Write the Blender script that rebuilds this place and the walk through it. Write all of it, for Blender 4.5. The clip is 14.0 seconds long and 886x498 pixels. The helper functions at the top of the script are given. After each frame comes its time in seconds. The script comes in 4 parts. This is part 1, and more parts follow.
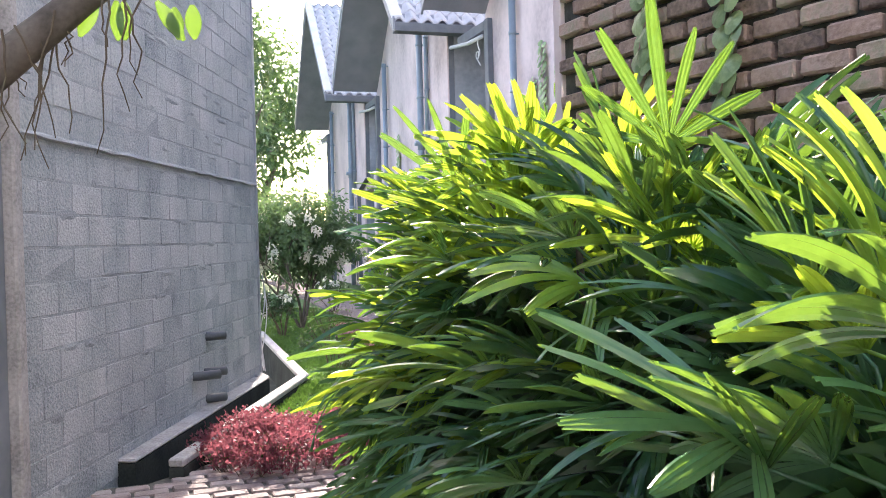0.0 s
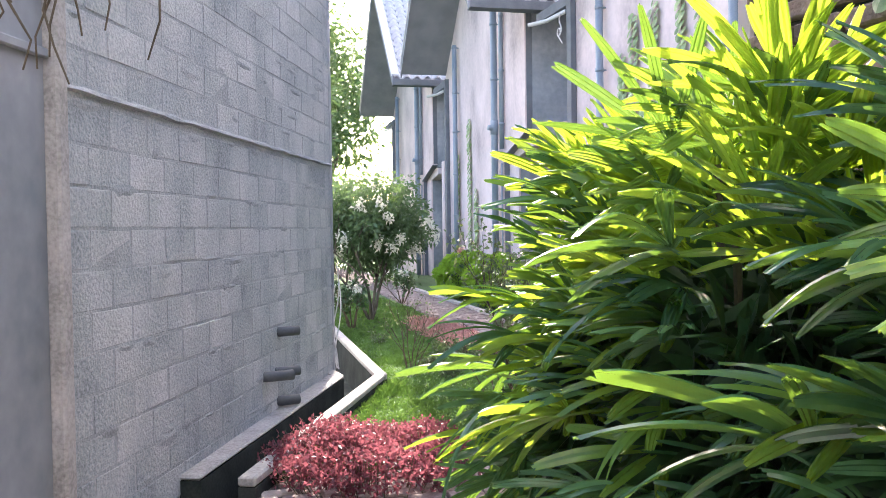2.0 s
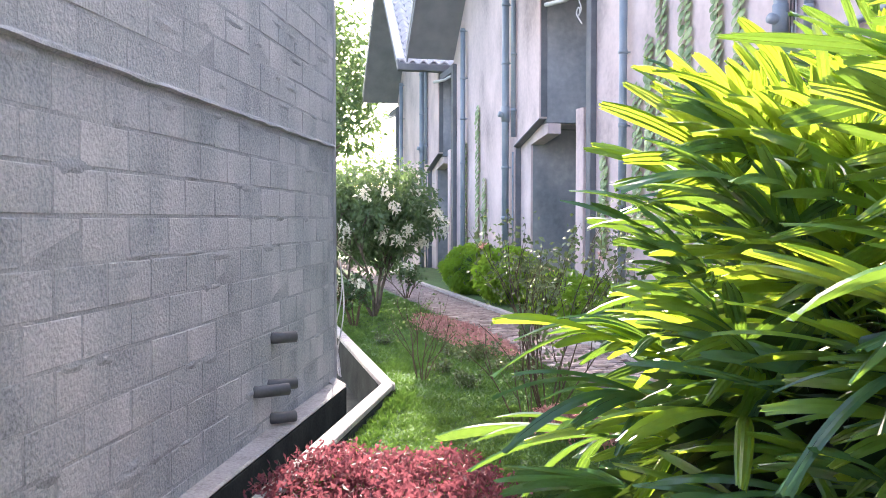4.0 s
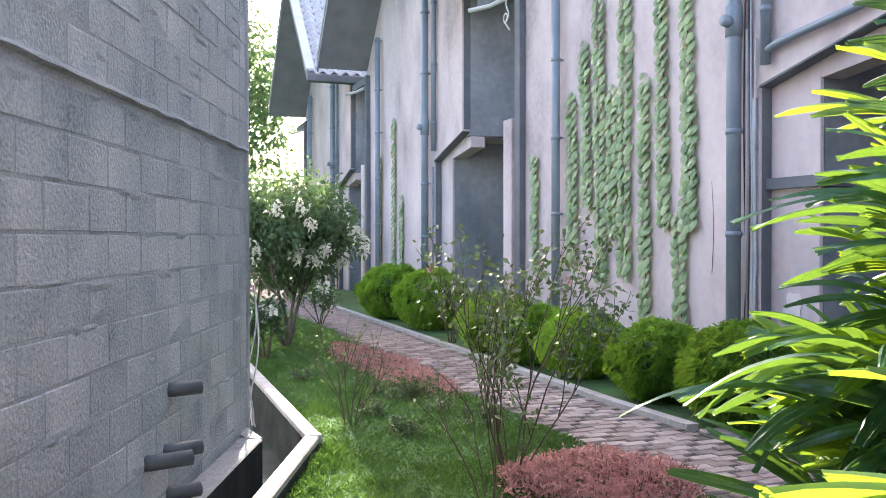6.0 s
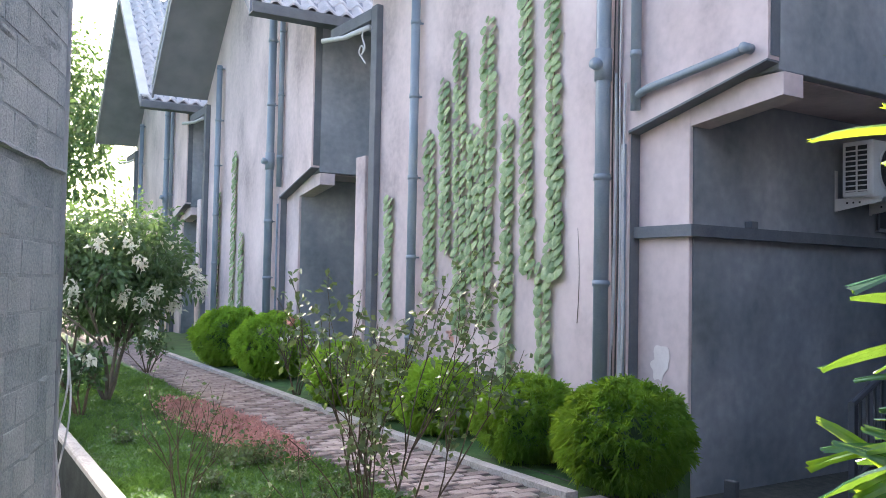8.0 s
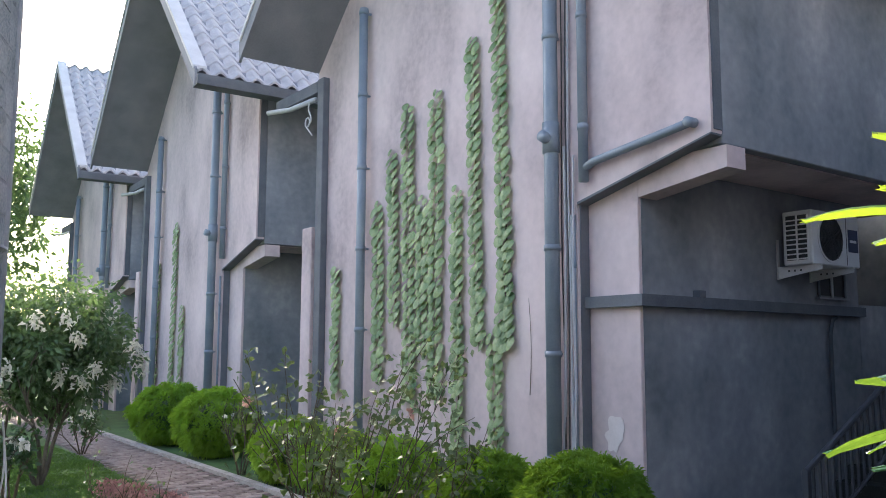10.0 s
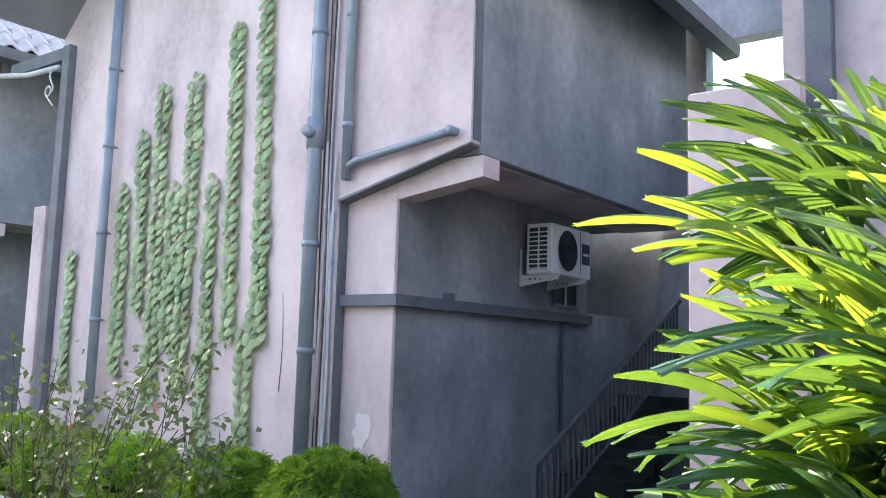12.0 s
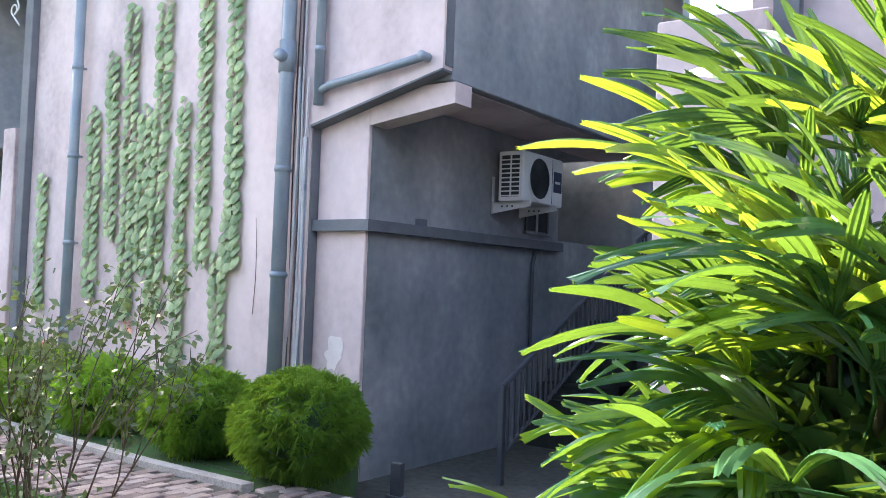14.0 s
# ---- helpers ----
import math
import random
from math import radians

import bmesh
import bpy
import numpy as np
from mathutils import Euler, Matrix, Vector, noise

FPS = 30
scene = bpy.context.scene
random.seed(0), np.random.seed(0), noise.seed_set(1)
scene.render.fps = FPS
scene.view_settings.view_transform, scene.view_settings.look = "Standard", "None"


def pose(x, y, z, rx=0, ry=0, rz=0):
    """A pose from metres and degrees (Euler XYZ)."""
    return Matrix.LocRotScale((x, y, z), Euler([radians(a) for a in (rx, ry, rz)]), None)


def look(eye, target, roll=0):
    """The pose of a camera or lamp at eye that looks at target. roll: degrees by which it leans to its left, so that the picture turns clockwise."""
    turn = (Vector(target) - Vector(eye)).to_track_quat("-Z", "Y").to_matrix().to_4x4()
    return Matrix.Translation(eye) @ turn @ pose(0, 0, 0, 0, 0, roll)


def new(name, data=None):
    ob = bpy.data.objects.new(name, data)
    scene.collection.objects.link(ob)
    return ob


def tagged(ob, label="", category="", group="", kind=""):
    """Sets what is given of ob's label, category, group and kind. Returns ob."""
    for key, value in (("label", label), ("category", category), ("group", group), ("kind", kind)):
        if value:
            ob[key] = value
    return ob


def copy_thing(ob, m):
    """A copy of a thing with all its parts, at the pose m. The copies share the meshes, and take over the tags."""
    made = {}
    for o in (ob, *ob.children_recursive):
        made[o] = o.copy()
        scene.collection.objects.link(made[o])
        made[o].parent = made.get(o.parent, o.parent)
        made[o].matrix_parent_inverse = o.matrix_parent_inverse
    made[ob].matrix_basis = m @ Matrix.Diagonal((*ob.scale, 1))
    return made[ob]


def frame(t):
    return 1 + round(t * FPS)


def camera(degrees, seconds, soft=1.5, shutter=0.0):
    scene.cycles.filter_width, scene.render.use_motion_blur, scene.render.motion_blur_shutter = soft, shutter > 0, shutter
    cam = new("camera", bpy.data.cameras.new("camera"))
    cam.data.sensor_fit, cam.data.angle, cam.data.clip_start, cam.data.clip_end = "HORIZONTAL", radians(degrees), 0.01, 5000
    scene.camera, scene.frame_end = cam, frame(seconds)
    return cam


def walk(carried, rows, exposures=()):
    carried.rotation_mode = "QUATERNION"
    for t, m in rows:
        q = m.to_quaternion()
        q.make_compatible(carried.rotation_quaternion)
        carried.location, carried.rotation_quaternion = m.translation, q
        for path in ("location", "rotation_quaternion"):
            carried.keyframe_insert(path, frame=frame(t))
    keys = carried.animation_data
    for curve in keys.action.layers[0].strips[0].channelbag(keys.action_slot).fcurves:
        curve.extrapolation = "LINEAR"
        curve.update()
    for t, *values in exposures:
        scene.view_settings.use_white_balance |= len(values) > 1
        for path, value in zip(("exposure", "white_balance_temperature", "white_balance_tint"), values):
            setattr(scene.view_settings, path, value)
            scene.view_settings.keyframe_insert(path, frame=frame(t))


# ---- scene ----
cam = camera(54.3, 14.0, soft=0.9)
PATH = [
    (0, (1.35, -0.564, 1.502), (2.019, 1.321, 1.475), -1.4),
    (0.5, (1.343, -0.324, 1.477), (1.998, 1.566, 1.441), -0.8),
    (1, (1.31, -0.107, 1.474), (1.952, 1.787, 1.429), -0.9),
    (1.5, (1.305, 0.121, 1.456), (1.871, 2.039, 1.409), -1.4),
    (2, (1.333, 0.383, 1.475), (1.874, 2.308, 1.428), -0.8),
    (2.5, (1.367, 0.623, 1.461), (1.907, 2.548, 1.413), -0.8),
    (3, (1.38, 0.883, 1.466), (1.925, 2.806, 1.412), -1.0),
    (3.5, (1.41, 1.097, 1.474), (1.953, 3.021, 1.414), -1.0),
    (4, (1.444, 1.333, 1.482), (1.986, 3.257, 1.414), -0.0),
    (6.5, (1.565, 2.748, 1.464), (2.391, 4.569, 1.449), -0.0),
    (7, (1.617, 2.985, 1.447), (2.515, 4.772, 1.431), 0.6),
    (7.5, (1.702, 3.176, 1.471), (2.654, 4.935, 1.505), 1.4),
    (8, (1.699, 3.26, 1.506), (2.781, 4.941, 1.582), 1.1),
    (8.5, (1.671, 3.301, 1.533), (2.806, 4.943, 1.663), 0.7),
    (11, (1.634, 3.422, 1.543), (2.949, 4.895, 1.859), 0.6),
    (11.5, (1.609, 3.447, 1.54), (3.107, 4.739, 1.835), 0.8),
    (12, (1.628, 3.45, 1.521), (3.217, 4.64, 1.764), 1.7),
    (12.5, (1.639, 3.415, 1.508), (3.263, 4.566, 1.703), 2.4),
    (13, (1.607, 3.377, 1.519), (3.239, 4.524, 1.673), 2.5),
    (13.5, (1.59, 3.349, 1.509), (3.224, 4.496, 1.627), 2.2),
    (14, (1.585, 3.335, 1.495), (3.217, 4.488, 1.574), 2.1),
]
walk(cam, [(t, look(eye, target, roll)) for t, eye, target, roll in PATH], [(0.0, 2.75, 6650, 16), (3.0, 3.0, 6700, 17), (4.0, 2.95, 6700, 18), (6.5, 2.62, 6550, 12), (8.5, 2.5, 6550, 12), (11.0, 2.02, 6550, 11), (11.5, 2.4, 6550, 12), (12.0, 2.75, 6550, 12), (12.5, 2.87, 6550, 12), (14.0, 2.88, 6500, 11)])

# ---- world, sun, exposure ----
world = bpy.data.worlds.new("sky")
scene.world = world
world.use_nodes = True
wn = world.node_tree.nodes
sky = wn.new("ShaderNodeTexSky")
sky.sky_type, sky.sun_disc = "NISHITA", False
sky.sun_elevation, sky.sun_rotation = radians(28), radians(14)
sky.air_density, sky.dust_density = 1.0, 4.0
wn["Background"].inputs["Strength"].default_value = 0.15
world.node_tree.links.new(sky.outputs["Color"], wn["Background"].inputs["Color"])
sun = new("sun", bpy.data.lights.new("sun", "SUN"))
sun.data.energy, sun.data.angle, sun.data.color = 2.6, radians(0.6), (1.0, 0.94, 0.84)
sun.matrix_world = look((14 * math.sin(radians(14)), 14 * math.cos(radians(14)), 14 * math.tan(radians(28))), (0, 0, 0))


# ---- materials ----
def material(name, stops, scale=4.0, rough=0.8, bump=0.2, fine=60.0, metal=0.0, stretch=(1, 1, 1), mottle=0.35, spread=0.0, clear=0.0, depth=0.01):
    """Two scales of noise through a colour ramp, with a fine bump; spread varies pieces by Object Info's Random."""
    m = bpy.data.materials.new(name)
    m.use_nodes = True
    n, l = m.node_tree.nodes, m.node_tree.links
    b = n["Principled BSDF"]
    co, mp = n.new("ShaderNodeNewGeometry"), n.new("ShaderNodeMapping")
    mp.inputs["Scale"].default_value = stretch
    l.new(co.outputs["Position"], mp.inputs["Vector"])
    a, c = n.new("ShaderNodeTexNoise"), n.new("ShaderNodeTexNoise")
    a.inputs["Scale"].default_value, a.inputs["Detail"].default_value = scale, 6
    c.inputs["Scale"].default_value, c.inputs["Detail"].default_value = fine, 4
    l.new(mp.outputs["Vector"], a.inputs["Vector"]), l.new(co.outputs["Position"], c.inputs["Vector"])
    mix = n.new("ShaderNodeMix")
    mix.inputs[0].default_value = mottle
    l.new(a.outputs["Fac"], mix.inputs[2]), l.new(c.outputs["Fac"], mix.inputs[3])
    source = mix.outputs[0]
    if spread:
        info, add = n.new("ShaderNodeObjectInfo"), n.new("ShaderNodeMath")
        add.operation = "MULTIPLY_ADD"
        add.inputs[1].default_value = spread
        l.new(info.outputs["Random"], add.inputs[0])
        sub = n.new("ShaderNodeMath")
        sub.operation = "SUBTRACT"
        sub.inputs[1].default_value = spread / 2
        l.new(source, sub.inputs[0]), l.new(sub.outputs[0], add.inputs[2])
        source = add.outputs[0]
    ramp = n.new("ShaderNodeValToRGB")
    el = ramp.color_ramp.elements
    while len(el) < len(stops):
        el.new(0.5)
    for e, (p, col) in zip(el, stops):
        e.position, e.color = p, (*col, 1)
    l.new(source, ramp.inputs["Fac"]), l.new(ramp.outputs["Color"], b.inputs["Base Color"])
    b.inputs["Roughness"].default_value, b.inputs["Metallic"].default_value = rough, metal
    b.inputs["Coat Weight"].default_value = clear
    if bump:
        bm_ = n.new("ShaderNodeBump")
        bm_.inputs["Strength"].default_value, bm_.inputs["Distance"].default_value = bump, depth
        l.new(mix.outputs[0], bm_.inputs["Height"]), l.new(bm_.outputs["Normal"], b.inputs["Normal"])
    return m


def leaf_material(name, dark, light, through_col, amount=0.4, rough=0.4, scale=14.0, spread=0.5):
    """A leaf: glossy green above, and light that comes through the blade."""
    m = material(name, [(0.3, dark), (0.7, light)], scale=scale, rough=rough, bump=0.1, spread=spread)
    n, l = m.node_tree.nodes, m.node_tree.links
    t, mix = n.new("ShaderNodeBsdfTranslucent"), n.new("ShaderNodeMixShader")
    t.inputs["Color"].default_value = (*through_col, 1)
    mix.inputs["Fac"].default_value = amount
    l.new(n["Principled BSDF"].outputs[0], mix.inputs[1]), l.new(t.outputs[0], mix.inputs[2])
    l.new(mix.outputs[0], n["Material Output"].inputs["Surface"])
    return m


PLASTER = material("cement_plaster", [(0.29, (0.34, 0.275, 0.28)), (0.44, (0.54, 0.44, 0.445)), (0.55, (0.65, 0.53, 0.53)), (0.68, (0.74, 0.61, 0.605))], scale=1.1, rough=0.85, bump=0.16, fine=12, stretch=(1, 1, 0.55), mottle=0.2)
# Darker, bluer plaster: south-face shade put into the colour, plus stains.
PLASTER_DARK = material("stained_shade_plaster", [(0.30, (0.12, 0.135, 0.155)), (0.44, (0.215, 0.232, 0.255)), (0.56, (0.305, 0.315, 0.338)), (0.70, (0.47, 0.47, 0.49))], scale=0.9, rough=0.75, bump=0.14, fine=9, stretch=(1, 1, 0.7), mottle=0.22)
# Dark paint; on the reveal strips it colours in edge shade.
BAND = material("paint_and_shade_band", [(0.3, (0.09, 0.10, 0.12)), (0.7, (0.16, 0.17, 0.19))], rough=0.7, bump=0.15)
BLOCK = material("concrete_block", [(0.27, (0.155, 0.188, 0.20)), (0.42, (0.31, 0.342, 0.355)), (0.56, (0.425, 0.445, 0.453)), (0.75, (0.58, 0.585, 0.585))], scale=2.6, rough=0.95, bump=1.0, fine=58, mottle=0.5, spread=0.13, stretch=(1, 1, 0.7), depth=0.022)
MORTAR = material("cement_mortar", [(0.27, (0.17, 0.20, 0.21)), (0.5, (0.32, 0.345, 0.355)), (0.75, (0.50, 0.505, 0.505))], scale=4, rough=0.95, bump=0.9, fine=70, mottle=0.5, depth=0.02)
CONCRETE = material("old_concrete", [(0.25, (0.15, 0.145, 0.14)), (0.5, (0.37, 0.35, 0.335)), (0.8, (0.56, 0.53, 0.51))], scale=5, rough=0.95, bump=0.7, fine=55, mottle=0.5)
# Mossy concrete with the drain's shade put into the colour; gloss kept low.
SHADE_CONCRETE = material("mossy_shade_concrete", [(0.3, (0.016, 0.021, 0.02)), (0.7, (0.06, 0.066, 0.062))], scale=3, rough=1.0, bump=0.5)
SHADE_CONCRETE.node_tree.nodes["Principled BSDF"].inputs["Specular IOR Level"].default_value = 0.08
PVC = material("grey_pvc", [(0.3, (0.17, 0.215, 0.27)), (0.7, (0.27, 0.31, 0.36))], scale=3, rough=0.42, bump=0.05)
PVC_DARK = material("dark_pvc", [(0.3, (0.05, 0.06, 0.07)), (0.7, (0.10, 0.11, 0.12))], scale=3, rough=0.5, bump=0.05)
CABLE = material("pale_cable", [(0.3, (0.40, 0.40, 0.42)), (0.7, (0.60, 0.60, 0.62))], rough=0.5, bump=0)
CABLE_DARK = material("dark_cable", [(0.3, (0.03, 0.03, 0.035)), (0.7, (0.07, 0.07, 0.075))], rough=0.5, bump=0)
STEEL = material("dark_painted_steel", [(0.3, (0.04, 0.045, 0.055)), (0.7, (0.08, 0.085, 0.10))], rough=0.45, bump=0.05)
TILE = material("roof_tile_grey", [(0.3, (0.30, 0.29, 0.30)), (0.7, (0.50, 0.48, 0.49))], scale=6, rough=0.6, bump=0.2)
VERGE = material("pale_verge", [(0.3, (0.50, 0.48, 0.48)), (0.7, (0.66, 0.64, 0.63))], scale=3, rough=0.8, bump=0.2)
BOARD = material("grey_board", [(0.3, (0.16, 0.165, 0.19)), (0.7, (0.26, 0.26, 0.29))], scale=2, rough=0.75, bump=0.1)
BRICK = material("rough_brick", [(0.2, (0.16, 0.115, 0.10)), (0.42, (0.33, 0.225, 0.185)), (0.62, (0.46, 0.33, 0.28)), (0.85, (0.30, 0.29, 0.21))], scale=7, rough=0.95, bump=0.9, fine=55, mottle=0.45, spread=0.5, depth=0.02)
BRICK_MORTAR = material("dark_mossy_mortar", [(0.3, (0.035, 0.035, 0.03)), (0.7, (0.10, 0.10, 0.085))], scale=9, rough=1, bump=0.6)
PAVER = material("clay_paver", [(0.2, (0.12, 0.09, 0.085)), (0.5, (0.27, 0.205, 0.19)), (0.8, (0.42, 0.35, 0.325))], scale=7, rough=0.9, bump=0.6, fine=80, mottle=0.4, spread=0.4)
JOINT = material("sandy_joint", [(0.3, (0.05, 0.05, 0.042)), (0.7, (0.13, 0.12, 0.10))], scale=12, rough=1, bump=0.5)
SOIL = material("lawn_soil", [(0.3, (0.03, 0.05, 0.018)), (0.5, (0.045, 0.11, 0.025)), (0.8, (0.08, 0.17, 0.04))], scale=3, rough=1, bump=0.8, fine=40)
BARK = material("bark", [(0.3, (0.05, 0.042, 0.035)), (0.7, (0.16, 0.14, 0.12))], scale=12, rough=0.95, bump=0.7, stretch=(1, 1, 0.3))
TWIG = material("twig", [(0.3, (0.06, 0.045, 0.03)), (0.7, (0.15, 0.12, 0.08))], scale=12, rough=0.9, bump=0.3)
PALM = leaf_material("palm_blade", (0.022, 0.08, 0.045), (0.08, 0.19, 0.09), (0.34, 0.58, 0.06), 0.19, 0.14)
# Sun glow through the blades, put into a limier leaf colour.
PALM_LIME = leaf_material("sunlit_palm_blade", (0.055, 0.15, 0.04), (0.15, 0.30, 0.065), (0.55, 0.74, 0.05), 0.36, 0.2)
# Same leaf, with the clump's inner shade put into a darker colour.
PALM_SHADE = leaf_material("inner_shade_palm_blade", (0.02, 0.066, 0.028), (0.05, 0.125, 0.042), (0.24, 0.38, 0.04), 0.12, 0.3)
CANE = material("fibrous_cane", [(0.3, (0.035, 0.03, 0.018)), (0.7, (0.11, 0.10, 0.05))], scale=20, rough=0.95, bump=0.6)
GRASS = leaf_material("grass_blade", (0.035, 0.10, 0.025), (0.11, 0.21, 0.055), (0.20, 0.36, 0.055), 0.26, 0.6, 3.0)
RED_LEAF = leaf_material("red_hedge_leaf", (0.07, 0.016, 0.03), (0.27, 0.085, 0.11), (0.44, 0.13, 0.16), 0.3, 0.5, 9.0)
PINK_LEAF = leaf_material("pink_hedge_leaf", (0.28, 0.11, 0.11), (0.56, 0.33, 0.30), (0.62, 0.32, 0.30), 0.35, 0.5, 9.0)
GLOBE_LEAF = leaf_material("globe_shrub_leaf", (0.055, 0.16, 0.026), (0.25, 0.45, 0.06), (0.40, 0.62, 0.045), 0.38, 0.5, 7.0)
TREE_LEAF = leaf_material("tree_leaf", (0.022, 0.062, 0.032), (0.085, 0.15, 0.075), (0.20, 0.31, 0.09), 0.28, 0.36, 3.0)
ROSE_LEAF = leaf_material("rose_leaf", (0.035, 0.075, 0.035), (0.15, 0.21, 0.10), (0.26, 0.34, 0.10), 0.22, 0.32, 8.0)
VINE_LEAF = leaf_material("creeper_leaf", (0.10, 0.185, 0.08), (0.40, 0.50, 0.26), (0.36, 0.5, 0.17), 0.2, 0.45, 5.0, 0.22)
PETAL = leaf_material("white_petal", (0.62, 0.60, 0.52), (0.82, 0.80, 0.74), (0.85, 0.84, 0.78), 0.35, 0.6, 5.0)
ROSE_PETAL = leaf_material("faded_rose_petal", (0.62, 0.33, 0.30), (0.75, 0.48, 0.44), (0.8, 0.5, 0.45), 0.3, 0.6, 5.0)
AC_WHITE = material("ivory_enamel", [(0.3, (0.60, 0.59, 0.58)), (0.7, (0.70, 0.69, 0.68))], scale=3, rough=0.4, bump=0.03)
AC_DARK = material("grille_black", [(0.3, (0.015, 0.016, 0.018)), (0.7, (0.04, 0.042, 0.045))], rough=0.5, bump=0)
AC_LABEL = material("navy_label", [(0.3, (0.012, 0.018, 0.05)), (0.7, (0.02, 0.028, 0.07))], rough=0.35, bump=0)
FRESH = material("bare_plaster_patch", [(0.3, (0.70, 0.62, 0.60)), (0.7, (0.82, 0.74, 0.72))], scale=6, rough=0.95, bump=0.4)


# ---- mesh helpers ----
def finish(name, bm, mat, smooth=False):
    bmesh.ops.recalc_face_normals(bm, faces=bm.faces)
    me = bpy.data.meshes.new(name)
    bm.to_mesh(me)
    bm.free()
    me.materials.append(mat)
    if smooth:
        me.polygons.foreach_set("use_smooth", [True] * len(me.polygons))
    return me


def part(name, bm, mat, parent=None, label="", smooth=False):
    """A bmesh as one mesh object, under a thing or a part if one is given."""
    ob = new(name, finish(name, bm, mat, smooth))
    ob.parent = parent
    return tagged(ob, label)


def thing(name, at, label, category, group="", kind="", turn=0):
    ob = new(name)
    ob.matrix_world = pose(*at, 0, 0, turn)
    ob.empty_display_size = 0.1
    return tagged(ob, label, category, group, kind)


def box(bm, x0, x1, y0, y1, z0, z1, bevel=0.0):
    vs = [bm.verts.new((x, y, z)) for x in (x0, x1) for y in (y0, y1) for z in (z0, z1)]
    fs = [bm.faces.new([vs[i] for i in f]) for f in ((0, 1, 3, 2), (4, 6, 7, 5), (0, 4, 5, 1), (2, 3, 7, 6), (0, 2, 6, 4), (1, 5, 7, 3))]
    if bevel:
        bmesh.ops.bevel(bm, geom=list({e for f in fs for e in f.edges}), offset=bevel, segments=1, affect="EDGES", clamp_overlap=True)
    return bm


def prism(bm, outline, axis, a, b):
    """The outline, in the two axes other than axis, drawn out from a to b."""
    def at(p, d):
        q = list(p)
        q.insert("xyz".index(axis), d)
        return q
    lo, hi = [bm.verts.new(at(p, a)) for p in outline], [bm.verts.new(at(p, b)) for p in outline]
    bm.faces.new(lo), bm.faces.new(hi)
    for i in range(len(lo)):
        j = (i + 1) % len(lo)
        bm.faces.new((lo[i], lo[j], hi[j], hi[i]))
    return bm


def tube(bm, points, r, end=None, sides=8, caps=True):
    """A round rod along points, tapering from r to end."""
    points = [Vector(p) for p in points]
    end, rings = r if end is None else end, []
    for i, p in enumerate(points):
        d = (points[min(i + 1, len(points) - 1)] - points[max(i - 1, 0)]).normalized()
        u = d.orthogonal().normalized() if i == 0 else (u - d * u.dot(d)).normalized()
        v, rad = d.cross(u), r + (end - r) * i / max(len(points) - 1, 1)
        rings.append([bm.verts.new(p + rad * (math.cos(2 * math.pi * k / sides) * u + math.sin(2 * math.pi * k / sides) * v)) for k in range(sides)])
    for a, b in zip(rings, rings[1:]):
        for k in range(sides):
            bm.faces.new((a[k], a[(k + 1) % sides], b[(k + 1) % sides], b[k]))
    if caps:
        bm.faces.new(rings[0]), bm.faces.new(rings[-1])
    return bm


def blades(name, rows, mat):
    """Many small leaves as one mesh: rows of base, way, side, length and width; each a bent four-point leaf."""
    verts, faces = [], []
    for base, way, side, length, width, bend in rows:
        k = len(verts)
        mid = base + way * length * 0.5
        verts += [base, mid + side * width, base + way * length + Vector((0, 0, -bend * length)), mid - side * width]
        faces += [(k, k + 1, k + 2), (k, k + 2, k + 3)]
    me = bpy.data.meshes.new(name)
    me.from_pydata([tuple(v) for v in verts], [], faces)
    me.materials.append(mat)
    return me


def any_way(rng, up=0.0):
    while True:
        v = Vector((rng.uniform(-1, 1), rng.uniform(-1, 1), rng.uniform(-1, 1)))
        if 0.05 < v.length < 1:
            v.normalize()
            v.z += up
            return v.normalized()


def leaf_row(rng, at, way, length, width, bend=0.15):
    side = way.cross(any_way(rng))
    return at, way, side.normalized() if side.length > 1e-3 else Vector((1, 0, 0)), length, width, bend


# ---- ground ----
def sheet(name, outline, z, mat, label, category, thick=0.0):
    bm = bmesh.new()
    if thick:
        prism(bm, outline, "z", z - thick, z)
    else:
        bm.faces.new([bm.verts.new((x, y, z)) for x, y in outline])
    ob = part(name, bm, mat)
    return tagged(ob, label, category, kind="structure")


sheet("ground", [(-300, -300), (300, -300), (300, 300), (-300, 300)], -0.85, SOIL, "dark soil ground with short weeds", "ground")
LAWN = [(1.80, 5.6), (4.80, 5.6), (4.80, 10), (5.16, 18), (5.88, 34), (5.88, 90), (-60, 90), (-60, 13.0), (3.16, 13.0), (2.98, 8.40)]
sheet("lawn", LAWN, 0.0, SOIL, "green lawn with uneven grass beside the paved path", "lawn", 0.8)
sheet("pavement_apron", [(-3, -6), (3.3, -6), (6.2, -6), (6.2, 7.9), (5.8, 7.9), (5.8, 5.58), (1.82, 5.58), (1.38, 5.2), (-3, 5.2)], -0.012, JOINT, "dark sandy bed under worn paving bricks", "pavement", 0.8)
sheet("pavement_path", [(4.82, 5.6), (5.78, 5.6), (5.78, 9), (6.905, 34), (5.9, 34), (5.18, 18), (4.82, 10)], -0.012, JOINT, "sandy bed of the brick-paved garden path", "pavement", 0.8)
sheet("shrub_bed", [(5.88, 7.92), (6.9, 7.92), (8.7, 9.3), (8.7, 34), (7.02, 34), (5.88, 9)], -0.02, SOIL, "dark soil bed along the house wall", "bed", 0.8)
bm = bmesh.new()
prism(bm, [(6.202, -0.8), (6.202, -0.012), (7.3, -0.44), (13.2, -0.44), (13.2, -0.8)], "y", -6, 9.2)
